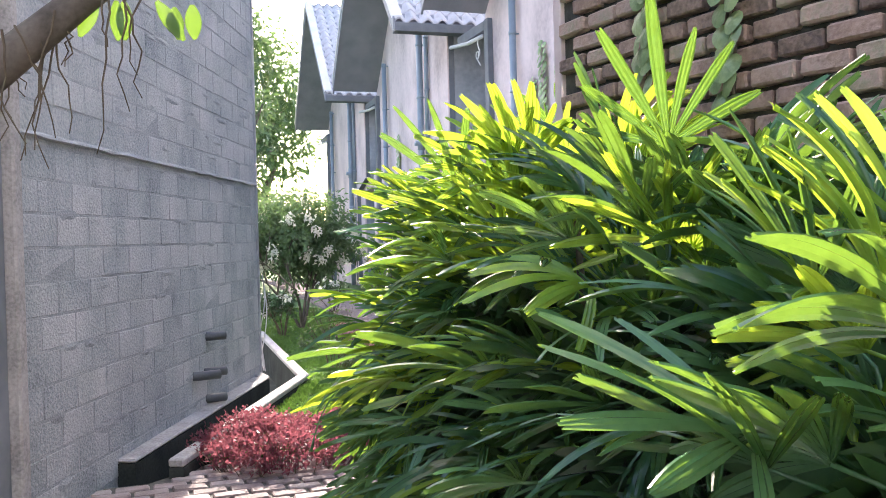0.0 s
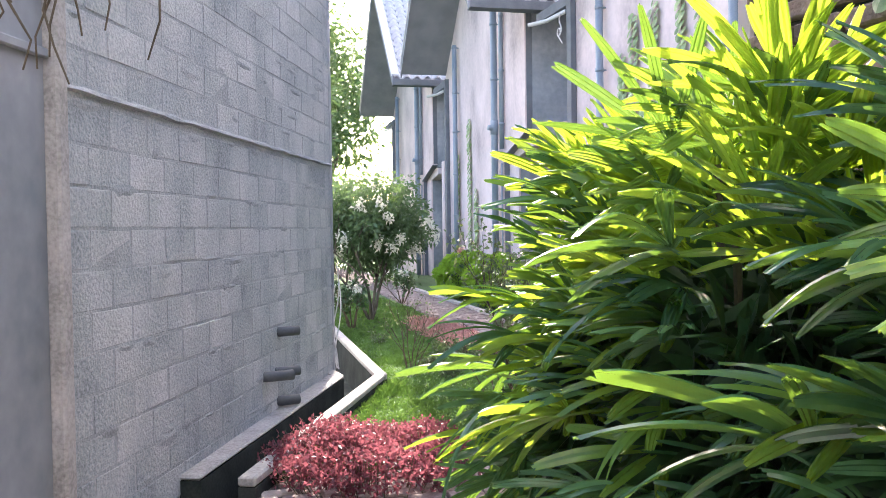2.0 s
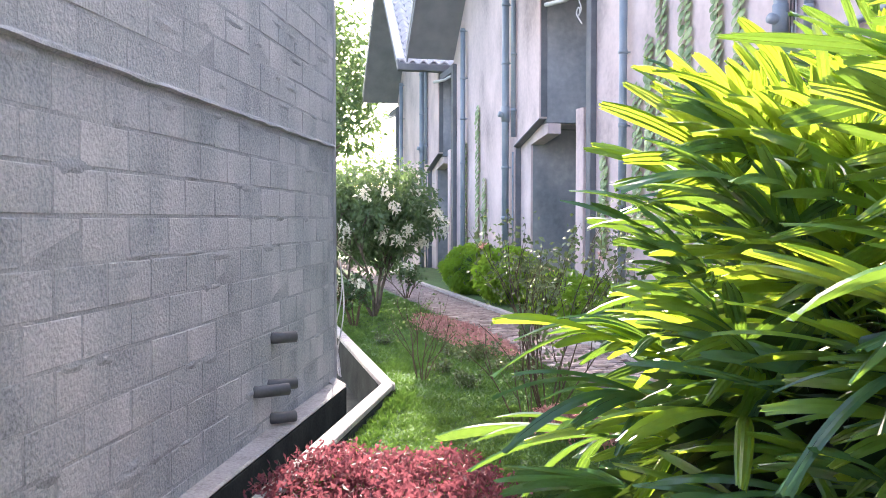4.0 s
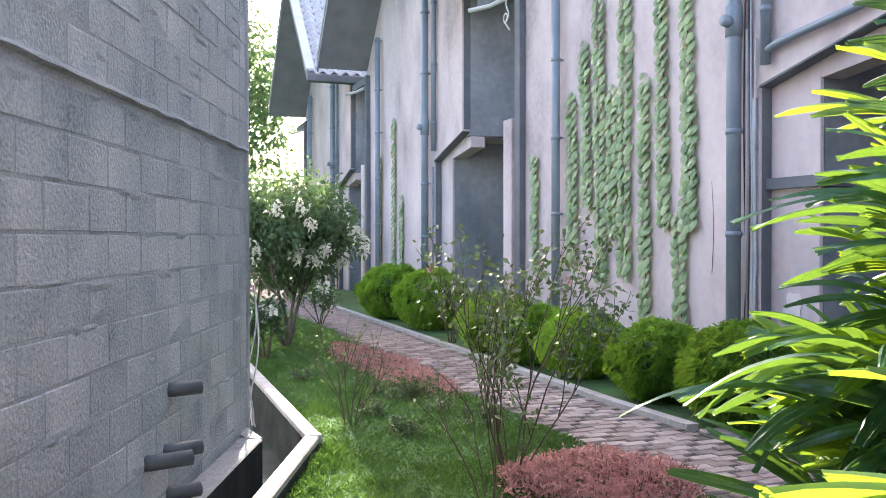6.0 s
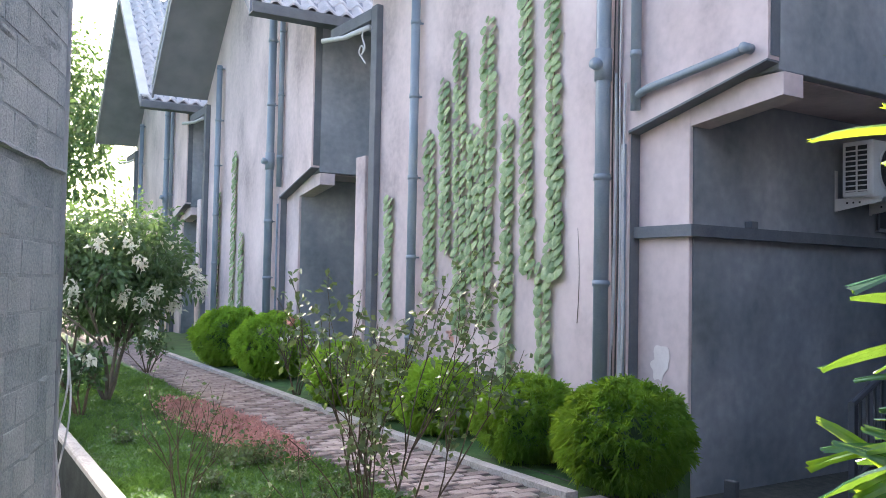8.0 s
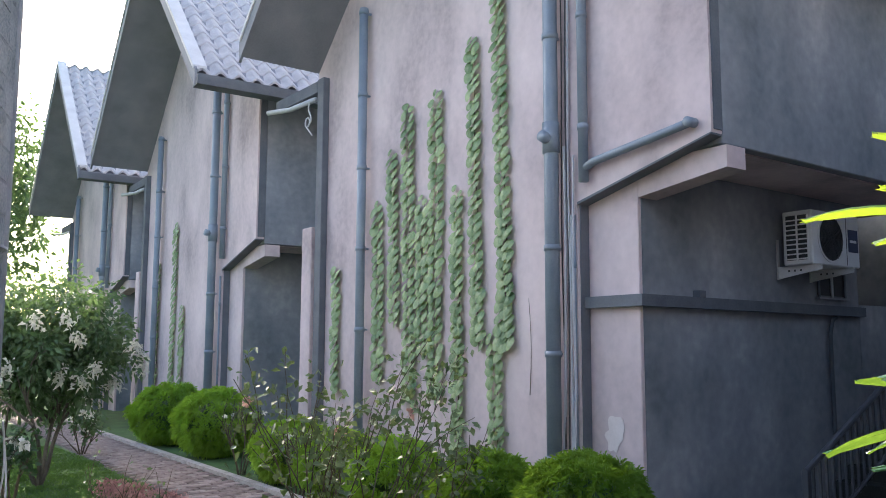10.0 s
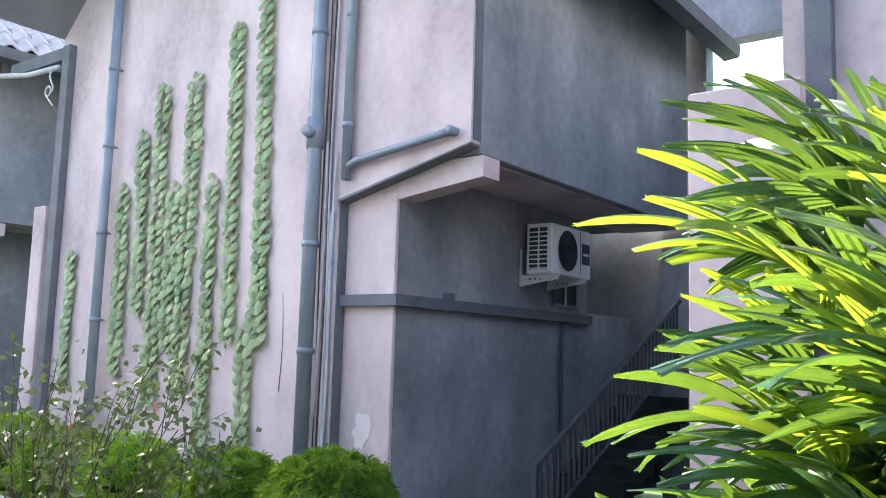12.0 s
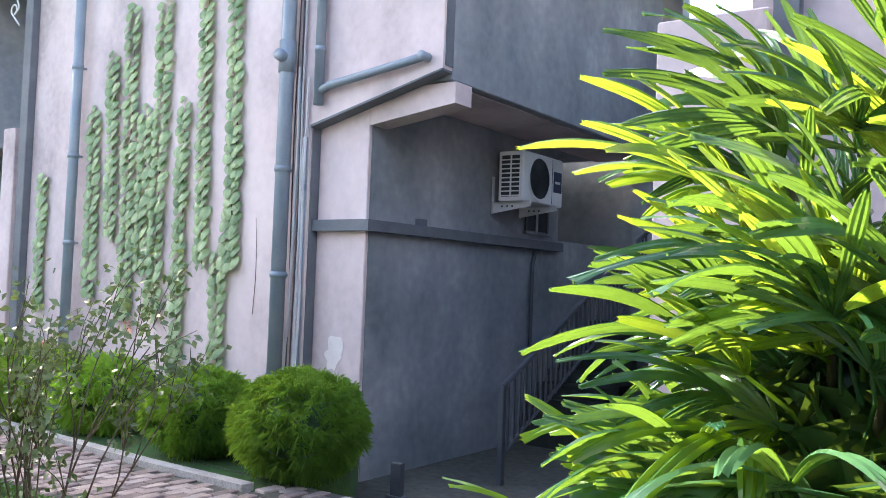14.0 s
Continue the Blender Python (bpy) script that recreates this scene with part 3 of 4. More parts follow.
# ---- air conditioner ----
def air_conditioner(at):
    a = thing("air_conditioner", at, "ivory outdoor air conditioner unit on steel wall brackets", "air conditioner")
    W, D, H = 0.95, 0.34, 0.58      # local x along the wall, local -y away from it
    part("casing", box(bmesh.new(), 0, W, -D, 0, 0, H, 0.012), AC_WHITE, a)
    ring = bmesh.new()
    cx, cz, R = 0.36, H / 2, 0.24
    for r0, r1, y0 in ((R, R + 0.022, -D - 0.012),):
        lo = [[ring.verts.new((cx + r * math.cos(t), y_, cz + r * math.sin(t))) for t in np.linspace(0, 2 * math.pi, 41)[:-1]] for r, y_ in ((r0, -D - 0.002), (r0, y0), (r1, y0), (r1, -D - 0.002))]
        for p, q in zip(lo, lo[1:]):
            for k in range(40):
                ring.faces.new((p[k], p[(k + 1) % 40], q[(k + 1) % 40], q[k]))
    part("fan_ring", ring, AC_WHITE, a)
    disc = bmesh.new()
    tube(disc, [(cx, -D - 0.002, cz), (cx, -D - 0.006, cz)], R - 0.002, sides=40)
    part("fan_opening", disc, AC_DARK, a, "black fan opening")
    gr = bmesh.new()
    for k in range(1, 9):
        r = R * k / 9
        ts = np.linspace(0, 2 * math.pi, 33)
        tube(gr, [(cx + r * math.cos(t), -D - 0.011, cz + r * math.sin(t)) for t in ts], 0.0035, sides=4, caps=False)
    for k in range(12):
        t = math.pi * 2 * k / 12
        tube(gr, [(cx + 0.03 * math.cos(t), -D - 0.011, cz + 0.03 * math.sin(t)), (cx + R * math.cos(t), -D - 0.011, cz + R * math.sin(t))], 0.003, sides=4)
    tagged(part("fan_guard", gr, AC_DARK, a), "dark wire fan guard", kind="stuff")
    part("seam", box(bmesh.new(), 0.675, 0.682, -D - 0.003, -D + 0.01, 0.02, H - 0.02), AC_DARK, a)
    plate = part("label", box(bmesh.new(), 0.715, 0.915, -D - 0.004, -D + 0.001, 0.17, 0.42), AC_LABEL, a, "navy maker's plate with a pale mark")
    part("mark", box(bmesh.new(), 0.745, 0.88, -D - 0.006, -D - 0.003, 0.275, 0.305, 0.002), AC_WHITE, plate, "pale plain mark")
    part("side_opening", box(bmesh.new(), -0.004, 0.002, -D + 0.05, -0.04, 0.05, H - 0.05), AC_DARK, a, "black side grille opening")
    for k in range(9):
        z = 0.055 + k * 0.052
        part("grille_bar", box(bmesh.new(), -0.014, -0.003, -D + 0.04, -0.03, z, z + 0.014), AC_WHITE, a)
    for y_ in (-D + 0.045, -D / 2, -0.035):
        part("grille_rib", box(bmesh.new(), -0.016, -0.004, y_ - 0.008, y_ + 0.008, 0.04, H - 0.05), AC_WHITE, a)
    for x in (0.08, 0.72):
        br = bmesh.new()
        prism(br, [(0.12, -0.02), (-D - 0.05, -0.02), (-D - 0.05, -0.055), (0.09, -0.13), (0.12, -0.13)], "x", x - 0.003, x + 0.003)
        box(br, x - 0.02, x + 0.02, -D - 0.05, 0.12, -0.02, -0.002)
        box(br, x - 0.022, x + 0.022, 0.112, 0.122, -0.14, 0.3)
        b = part("wall_bracket", br, AC_WHITE, a, "pale steel bracket with bolt holes")
        for k in range(3):
            part("hole", box(bmesh.new(), x - 0.0045, x + 0.0045, -0.02 - 0.07 * k, -0.0 - 0.07 * k, -0.062, -0.042), AC_DARK, b)
    return a


air_conditioner((10.12, 8.61, 2.47))

# ---- brick wall behind the palm ----
bwall = thing("wall_brick", (3.3, 3.17, 0), "rough brown brick wall with deep mossy joints", "wall", kind="structure", turn=8)
part("brick_core", box(bmesh.new(), 0.02, 0.3, -6, -0.012, -0.3, 4.2), BRICK_MORTAR, bwall, "dark mossy mortar")
part("end_strip", box(bmesh.new(), -0.006, 0.31, -0.011, 0.05, -0.3, 4.2, 0.006), PLASTER, bwall, "plastered end of the brick wall")

# pipe ends in the block wall
for name_, (u, z), long in (("drain_pipe", (2.97, 0.70), 0.15), ("drain_pipe", (2.62, 0.41), 0.2), ("drain_pipe", (2.9, 0.40), 0.17), ("drain_pipe", (2.95, 0.17), 0.15)):
    t = math.radians(WALL_TURN)
    d, s = Vector((math.cos(t), math.sin(t), 0)), Vector((-math.sin(t), math.cos(t), 0))
    p = Vector(WALL_AT) + s * u + Vector((0, 0, z))
    q = p + d * long * 0.9 + s * long * 0.6
    ob = tagged(part(name_, tube(bmesh.new(), [p - d * 0.05, p + d * 0.02, q], 0.038, sides=20), PVC_DARK, smooth=True), "dark plastic pipe stub sticking out of the block wall", "pipe", "drain pipe stubs")
    part("mouth", tube(bmesh.new(), [q - (q - p) * 0.02, q + (q - p) * 0.012], 0.03, sides=14), AC_DARK, ob)


# ---- lady palm clumps ----
RIDGES = [(-1, 0.1), (-0.7, 0.5), (-0.38, 0.12), (0, 0.42), (0.38, 0.12), (0.7, 0.5), (1, 0.1)]
PLEAT_COUNT = len(RIDGES) - 1
PLEATS = [p for pair in zip(RIDGES, RIDGES[1:]) for p in pair]


def palm_leaf(rng, segments, length, droop):
    """A fan leaf: a stalk along +y, then long ribbed blades spread like fingers; +z is the upper side."""
    bm = bmesh.new()
    stalk = length * 0.55
    tube(bm, [(0, 0, 0), (0, stalk * 0.5, 0.03), (0, stalk, 0.02)], 0.005, 0.0035, sides=5)
    for k in range(segments):
        f = (k - (segments - 1) / 2) / max(segments - 1, 1)
        a = f * 2.3 + rng.uniform(-0.06, 0.06)
        ln = length * (1.0 - 0.45 * abs(f)) * rng.uniform(0.85, 1.12)
        w = rng.uniform(0.011, 0.017) * (1.15 - 0.6 * abs(f))
        tip_cut = rng.uniform(0.3, 0.65)
        d, s = Vector((math.sin(a), math.cos(a), 0)), Vector((math.cos(a), -math.sin(a), 0))
        rows, n = [], 11
        twist, dr = rng.uniform(-0.5, 0.5), droop * rng.uniform(0.6, 1.5)
        for i in range(n + 1):
            u = i / n
            wide = w * (0.35 + 1.3 * u if u < 0.5 else 1.0 - (1 - tip_cut) * max(0, (u - 0.75) / 0.25) ** 1.5)
            z = 0.02 + 0.12 * ln * u - dr * ln * u * u
            c = Vector((0, stalk, 0)) + d * ln * u * (1 - 0.25 * dr * u) + Vector((0, 0, z))
            sv = (s + Vector((0, 0, twist * u))).normalized()
            rag = tip_cut * 0.028 * ln if i == n else 0
            rows.append([bm.verts.new(c + sv * wide * o + d * rag * math.sin(o * 5 + k) + Vector((0, 0, wide * up_))) for o, up_ in PLEATS])
        for p, q in zip(rows, rows[1:]):
            for j in range(0, 2 * PLEAT_COUNT, 2):
                bm.faces.new((p[j], p[j + 1], q[j + 1], q[j]))
    return bm


rng = random.Random(11)
def fans(count, mat):
    return [finish("fan_leaf", palm_leaf(rng, rng.choice((5, 6, 7, 8)), rng.uniform(0.23, 0.34), rng.uniform(0.05, 0.5)), mat, True) for k in range(count)]


FANS, FANS_LIME = fans(12, PALM), fans(9, PALM_LIME)


def lady_palm(cx, cy, rx, ry, height, leaves, seed, size=1.0, lime=1.0):
    rng = random.Random(seed)
    plant = thing("lady_palm", (cx, cy, -0.02), "dense lady palm clump with glossy fingered fan leaves", "palm", "lady palms by the brick wall")
    for k in range(16):
        a, r = rng.uniform(0, 6.28), rng.uniform(0, 0.7)
        x, y_, top = r * rx * math.cos(a), r * ry * math.sin(a), height * rng.uniform(0.5, 0.9)
        part("cane", tube(bmesh.new(), [(x * 0.7, y_ * 0.7, 0), (x * 0.85, y_ * 0.85, top * 0.5), (x, y_, top)], 0.014, 0.01, sides=6), CANE, plant, "thin brown fibrous cane")
    rows = []
    for k in range(9000):
        d = any_way(rng)
        d *= rng.random() ** 0.45
        p = Vector((d.x * rx * 0.8, d.y * ry * 0.9, height * (0.40 + 0.38 * d.z)))
        rows.append(leaf_row(rng, p, (any_way(rng, 0.1) + d * 0.6).normalized(), rng.uniform(0.16, 0.28), rng.uniform(0.014, 0.024), 0.25))
    # Inner blades take the darkened colour in place of deep shade.
    inner = new("inner_foliage", blades("inner_foliage", rows, PALM_SHADE))
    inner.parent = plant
    tagged(inner, "inner leaf blades coloured dark for the shade inside the clump", kind="stuff")
    for k in range(leaves):
        a = rng.uniform(0, 2 * math.pi)
        h = rng.uniform(0.06, 1.0)
        lean = rng.uniform(0.55, 0.9) * math.sqrt(max(0.02, 1 - (max(h, 0.35) - 0.35) ** 2 / 0.55))
        x, y_, z = lean * rx * math.cos(a), lean * ry * math.sin(a), h * height * 0.86
        tilt = math.radians(-24 + 84 * h ** 1.8 + rng.uniform(-20, 20))
        out = math.atan2(y_ / ry, x / rx) + rng.uniform(-0.5, 0.5)
        m = Matrix.Translation((x, y_, z)) @ Euler((0, 0, out - math.pi / 2)).to_matrix().to_4x4() @ Euler((tilt, rng.uniform(-0.6, 0.6), 0)).to_matrix().to_4x4()
        # More lime leaves higher up, colouring in the sunlit tops.
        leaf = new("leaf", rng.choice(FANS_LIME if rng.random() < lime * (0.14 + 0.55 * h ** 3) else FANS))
        leaf.parent, leaf.matrix_basis = plant, m @ Matrix.Scale(size * rng.uniform(0.8, 1.2), 4)
    return plant


# The last value is the lime share: how sunlit the clump is coloured.
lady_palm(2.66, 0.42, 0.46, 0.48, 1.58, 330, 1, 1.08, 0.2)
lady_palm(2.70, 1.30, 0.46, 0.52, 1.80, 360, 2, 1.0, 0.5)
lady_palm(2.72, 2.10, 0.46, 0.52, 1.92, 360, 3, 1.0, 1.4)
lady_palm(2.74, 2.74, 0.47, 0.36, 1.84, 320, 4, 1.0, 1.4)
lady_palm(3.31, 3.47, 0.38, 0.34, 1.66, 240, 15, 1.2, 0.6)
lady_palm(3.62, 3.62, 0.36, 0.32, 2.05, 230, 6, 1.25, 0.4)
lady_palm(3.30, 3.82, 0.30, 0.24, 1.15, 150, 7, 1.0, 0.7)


# ---- red hedge plants ----
def hedge(name, outline, height, leaves, seed, label, mat=RED_LEAF):
    rng = random.Random(seed)
    xs, ys = [p[0] for p in outline], [p[1] for p in outline]
    cx, cy = sum(xs) / len(xs), sum(ys) / len(ys)
    ax, ay = (max(xs) - min(xs)) / 2, (max(ys) - min(ys)) / 2
    h = thing(name, (cx, cy, 0), label, "hedge", "red bedding plants")
    twigs, rows = bmesh.new(), []
    for k in range(leaves // 14):
        a, r = rng.uniform(0, 6.28), math.sqrt(rng.random())
        x, y_ = r * ax * math.cos(a), r * ay * math.sin(a)
        top = height * (1 - 0.45 * r ** 4) * (0.75 + 0.4 * noise.noise((x * 3 + seed, y_ * 3, 0))) * rng.uniform(0.8, 1.15)
        bend = Vector((x, y_, 0)) * 0.12
        if k % 3 == 0:
            tube(twigs, [(x * 0.93, y_ * 0.93, -0.02), Vector((x, y_, top)) + bend], 0.004, 0.002, sides=4)
        for j in range(14):
            at = Vector((x + rng.gauss(0, 0.035), y_ + rng.gauss(0, 0.035), top * (1 - 0.75 * rng.random() ** 2)))
            rows.append(leaf_row(rng, at, any_way(rng, 0.5), rng.uniform(0.03, 0.05), rng.uniform(0.006, 0.011)))
    tagged(part("woody_core", twigs, TWIG, h), "thin brown twigs", kind="stuff")
    ob = new("foliage", blades("foliage", rows, mat))
    ob.parent = h
    tagged(ob, "small narrow red and pink leaves", kind="stuff")


hedge("red_hedge", [(1.68, 4.9), (2.98, 6.25)], 0.29, 9000, 1, "low red-leaved hedge plants beside the drain edge")
hedge("red_hedge", [(3.7, 6.15), (4.78, 7.35)], 0.22, 7000, 2, "low pink-red bedding plants beside the paved path", PINK_LEAF)
hedge("red_hedge", [(4.2, 9.6), (4.85, 13.6)], 0.19, 5000, 3, "straggling pale red bedding plants along the path edge", PINK_LEAF)

# ---- grass ----
rng = random.Random(21)
rows = []


def inside(x, y_, poly):
    hit = False
    for (x0, y0), (x1, y1) in zip(poly, poly[1:] + poly[:1]):
        if (y0 > y_) != (y1 > y_) and x < (x1 - x0) * (y_ - y0) / (y1 - y0) + x0:
            hit = not hit
    return hit


while len(rows) < 90000:
    x, y_ = rng.uniform(1.7, 5.1), 5.6 + 13 * rng.random() ** 1.5
    if not inside(x, y_, LAWN):
        continue
    tall = 0.5 + 0.9 * max(0, noise.noise((x * 1.3, y_ * 1.3, 4))) + 0.5 * max(0, noise.noise((x * 4, y_ * 4, 1)))
    edge = 1.5 if x < 1.95 + (y_ - 5.6) * 0.45 and y_ < 8.6 else 1.0
    ln = rng.uniform(0.045, 0.13) * tall * edge
    rows.append(leaf_row(rng, Vector((x, y_, -0.01)), any_way(rng, 1.6), ln, rng.uniform(0.002, 0.0045), 0.35))
tagged(new("grass", blades("grass", rows, GRASS)), "uneven green lawn grass with longer tufts by the drain", "grass", kind="stuff")


# ---- clipped globe shrubs ----
def globe(at, r, squash, seed):
    rng = random.Random(seed)
    g = thing("globe_shrub", at, "rounded bright green clipped shrub in the bed by the house wall", "shrub", "globe shrubs along the wall")
    # Solid core in a darker leaf colour, standing for shade behind the tufts.
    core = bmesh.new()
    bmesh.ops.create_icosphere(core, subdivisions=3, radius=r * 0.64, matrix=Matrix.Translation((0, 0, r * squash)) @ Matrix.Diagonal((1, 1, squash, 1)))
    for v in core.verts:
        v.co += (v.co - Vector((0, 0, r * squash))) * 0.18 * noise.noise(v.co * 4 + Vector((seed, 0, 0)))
    part("twig_core", core, TREE_LEAF, g, "inner core coloured dark for the shade between the leaf tufts")
    rows = []
    for k in range(640):
        d = any_way(rng)
        lump = 0.86 + 0.12 * noise.noise(d * 2.6 + Vector((seed, 0, 0))) + rng.uniform(-0.07, 0.05)
        c = Vector((d.x * r * lump, d.y * r * lump, r * squash + d.z * r * squash * lump))
        if c.z < 0.03:
            continue
        up = (d + Vector((0, 0, 0.35)) + any_way(rng) * 0.35).normalized()
        size = rng.uniform(0.055, 0.10)
        for j in range(34):
            way = (up * rng.uniform(0.3, 1.0) + any_way(rng) * 0.8).normalized()
            rows.append(leaf_row(rng, c + way * size * 0.5 * rng.random(), way, size * rng.uniform(0.5, 1.0), rng.uniform(0.004, 0.0075), 0.35))
    ob = new("foliage", blades("foliage", rows, GLOBE_LEAF))
    ob.parent = g
    tagged(ob, kind="stuff")
    return g


g1 = globe((6.36, 7.98, -0.04), 0.53, 0.8, 1)
g2 = globe((6.4, 9.15, -0.02), 0.49, 0.74, 2)
for (x, y_), s, src, rz in (((6.45, 10.6), 1.0, g2, 40), ((6.45, 11.7), 1.0, g2, 100), ((6.5, 12.9), 1.05, g2, 200), ((6.75, 15.9), 1.2, g1, 250), ((6.75, 17.9), 1.2, g1, 300)):
    ob = copy_thing(src, pose(x, y_, -0.02, 0, 0, rz) @ Matrix.Scale(s, 4))


# ---- thin woody shrubs ----
def branching(rng, base, way, length, r, depth, spread, tips, bm, lift=0.25):
    pts, p, d = [base], base, way
    for k in range(4):
        d = (d + any_way(rng) * 0.16 + Vector((0, 0, lift * 0.12))).normalized()
        p = p + d * length / 4
        pts.append(p)
    tube(bm, pts, r, r * 0.6, sides=5)
    if depth == 0:
        tips.append((p, d))
        return
    for k in range(rng.choice((2, 3))):
        at = pts[rng.choice((2, 3, 4))]
        branching(rng, at, (d + any_way(rng) * spread + Vector((0, 0, lift))).normalized(), length * rng.uniform(0.55, 0.8), r * 0.62, depth - 1, spread, tips, bm, lift)


def shrub(name, at, stems, height, depth, leaves_per_tip, leaf, seed, label, mat=ROSE_LEAF, flowers=0, flower_mat=PETAL, spread=0.6, r=0.012, group="", fan=0.35, cluster=0.1, flower=0.03):
    rng = random.Random(seed)
    t = thing(name, at, label, "shrub", group)
    bm, tips = bmesh.new(), []
    for k in range(stems):
        a = 6.28 * k / stems + rng.uniform(-0.4, 0.4)
        d = Vector((fan * math.cos(a) * rng.uniform(0.4, 1.3), fan * math.sin(a) * rng.uniform(0.4, 1.3), 1)).normalized()
        branching(rng, Vector((0.04 * math.cos(a), 0.04 * math.sin(a), 0)), d, height * 0.5 * rng.uniform(0.8, 1.15), r, depth, spread, tips, bm)
    part("woody_frame", bm, TWIG, t, "bare thorny brown stems")
    rows = []
    for p, d in tips:
        for j in range(leaves_per_tip):
            q = p - d * rng.random() * cluster * 2 + any_way(rng) * cluster * rng.random()
            rows.append(leaf_row(rng, q, (any_way(rng) + d * 0.5).normalized(), leaf * rng.uniform(0.6, 1.2), leaf * rng.uniform(0.22, 0.34), 0.2))
    ob = new("foliage", blades("foliage", rows, mat))
    ob.parent = t
    tagged(ob, kind="stuff")
    for k in range(flowers):
        p, d = tips[(k * 7 + seed) % len(tips)]
        rows = [leaf_row(rng, p + any_way(rng) * flower * 0.5, any_way(rng, 0.4), flower * rng.uniform(0.8, 1.6), flower * 0.5, 0.3) for j in range(16)]
        fl = new("flower", blades("flower", rows, flower_mat))
        fl.parent = t
        tagged(fl, "pale open blossom")
    return t


ROSES = "rose bushes on the lawn"
shrub("rose_bush", (3.9, 7.2, -0.02), 9, 1.5, 2, 22, 0.054, 5, "leggy rose bush with bare brown stems and sparse leaves", flowers=3, flower_mat=ROSE_PETAL, fan=0.34, r=0.0075, group=ROSES, cluster=0.14, flower=0.03, spread=0.42)
shrub("rose_bush", (3.6, 6.9, -0.02), 4, 1.05, 1, 2, 0.045, 9, "small nearly leafless rose bush with dry seed heads", fan=0.3, r=0.006, group=ROSES)
shrub("rose_bush", (3.41, 9.05, -0.02), 6, 0.85, 2, 3, 0.04, 12, "small bare rose bush among the grass", fan=0.3, r=0.006, group=ROSES)
shrub("rose_bush", (6.3, 13.9, -0.02), 5, 0.9, 2, 9, 0.045, 14, "leafy shrub with white blossoms in the bed", flowers=5, fan=0.3, flower=0.03, cluster=0.08)
shrub("rose_bush", (6.1, 11.9, -0.02), 5, 0.8, 2, 9, 0.045, 15, "leafy shrub with pale leaves in the bed", flowers=3, fan=0.3, flower=0.03, cluster=0.08)

rng = random.Random(77)
for k in range(9):
    at = (rng.uniform(3.5, 4.5), rng.uniform(8.3, 11.5), -0.03)
    shrub("weed", at, 7, rng.uniform(0.22, 0.36), 1, 9, 0.05, 200 + k, "low leafy weed growing in the lawn", mat=ROSE_LEAF, fan=0.6, r=0.003, group="weeds in the lawn", cluster=0.06)

# ---- white-flowering tree beside the path ----


def tree(name, at, height, width, seed, label, leaves, leaf, mat, blossoms=0, trunk=0.07, stems=3, low=0.3, category="tree"):
    rng = random.Random(seed)
    t = thing(name, at, label, category)
    bm, tips = bmesh.new(), []
    for k in range(stems):
        a = 6.28 * k / stems + rng.uniform(-0.5, 0.5)
        d = Vector((0.45 * math.cos(a), 0.45 * math.sin(a), 1)).normalized()
        branching(rng, Vector((0, 0, -0.05)), d, height * 0.42, trunk, 3, 0.75, tips, bm, 0.15)
    part("trunk", bm, BARK, t, "slender forking trunk and limbs")
    mid = Vector((0, 0, height * (low + 1) / 2))
    clumps = [p for p, d in tips if p.z > height * low * 0.8]
    while len(clumps) < leaves // 60:
        d = any_way(rng)
        d *= rng.random() ** 0.4
        clumps.append(mid + Vector((d.x * width, d.y * width, d.z * height * (1 - low) / 2)))
    rows = []
    for c in clumps:
        size = rng.uniform(0.55, 1.2) * width * 0.22
        for j in range(max(8, leaves // len(clumps))):
            d = any_way(rng)
            rows.append(leaf_row(rng, c + d * size * rng.random() ** 0.5, (d + Vector((0, 0, -0.1)) + any_way(rng) * 0.6).normalized(), leaf * rng.uniform(0.6, 1.3), leaf * rng.uniform(0.2, 0.3), 0.25))
    crown = new("crown", blades("crown", rows, mat))
    crown.parent = t
    tagged(crown, "loose crown of small leaves", kind="stuff")
    for k in range(blossoms):
        d = any_way(rng)
        d.y, d.z = -abs(d.y), d.z * 0.7 - 0.1
        p = mid + Vector((d.x * width, d.y * width, d.z * height * (1 - low) / 2)) * rng.uniform(0.95, 1.12)
        rows = [leaf_row(rng, p + any_way(rng) * 0.13 * rng.random(), any_way(rng, 0.3), rng.uniform(0.05, 0.10), rng.uniform(0.012, 0.022), 0.4) for j in range(48)]
        fl = new("blossom", blades("blossom", rows, PETAL))
        fl.parent = t
        tagged(fl, "drooping cluster of creamy white petals")
    return t


tree("flowering_tree", (4.0, 14.3, 0), 2.45, 1.0, 5, "small dark-leaved tree with white drooping blossom clusters", 16000, 0.085, TREE_LEAF, blossoms=18, trunk=0.03, stems=4, low=0.32)
shrub("flowering_shrub", (5.2, 17.2, 0), 5, 0.7, 2, 16, 0.08, 31, "low shrub with pale blossoms at the path's edge", mat=TREE_LEAF, flowers=10, fan=0.6, flower=0.06)
shrub("flowering_shrub", (3.5, 13.2, 0), 6, 0.75, 2, 14, 0.08, 33, "pale-flowered shrub behind the block wall", mat=TREE_LEAF, flowers=8, fan=0.4, flower=0.06)
tree("garden_tree", (6.2, 46.0, 0), 14.0, 4.5, 41, "tall leafy tree beyond the row houses", 16000, 0.34, TREE_LEAF, trunk=0.3, low=0.22)
tree("garden_tree", (2.6, 34.0, 0), 12.0, 3.0, 42, "tall thin-crowned tree behind the block wall", 9000, 0.30, TREE_LEAF, trunk=0.22, low=0.35)
tree("garden_tree", (4.5, 27.0, 0), 3.4, 1.6, 43, "dark bushy garden tree at the path's far end", 7000, 0.16, TREE_LEAF, trunk=0.08, low=0.15)
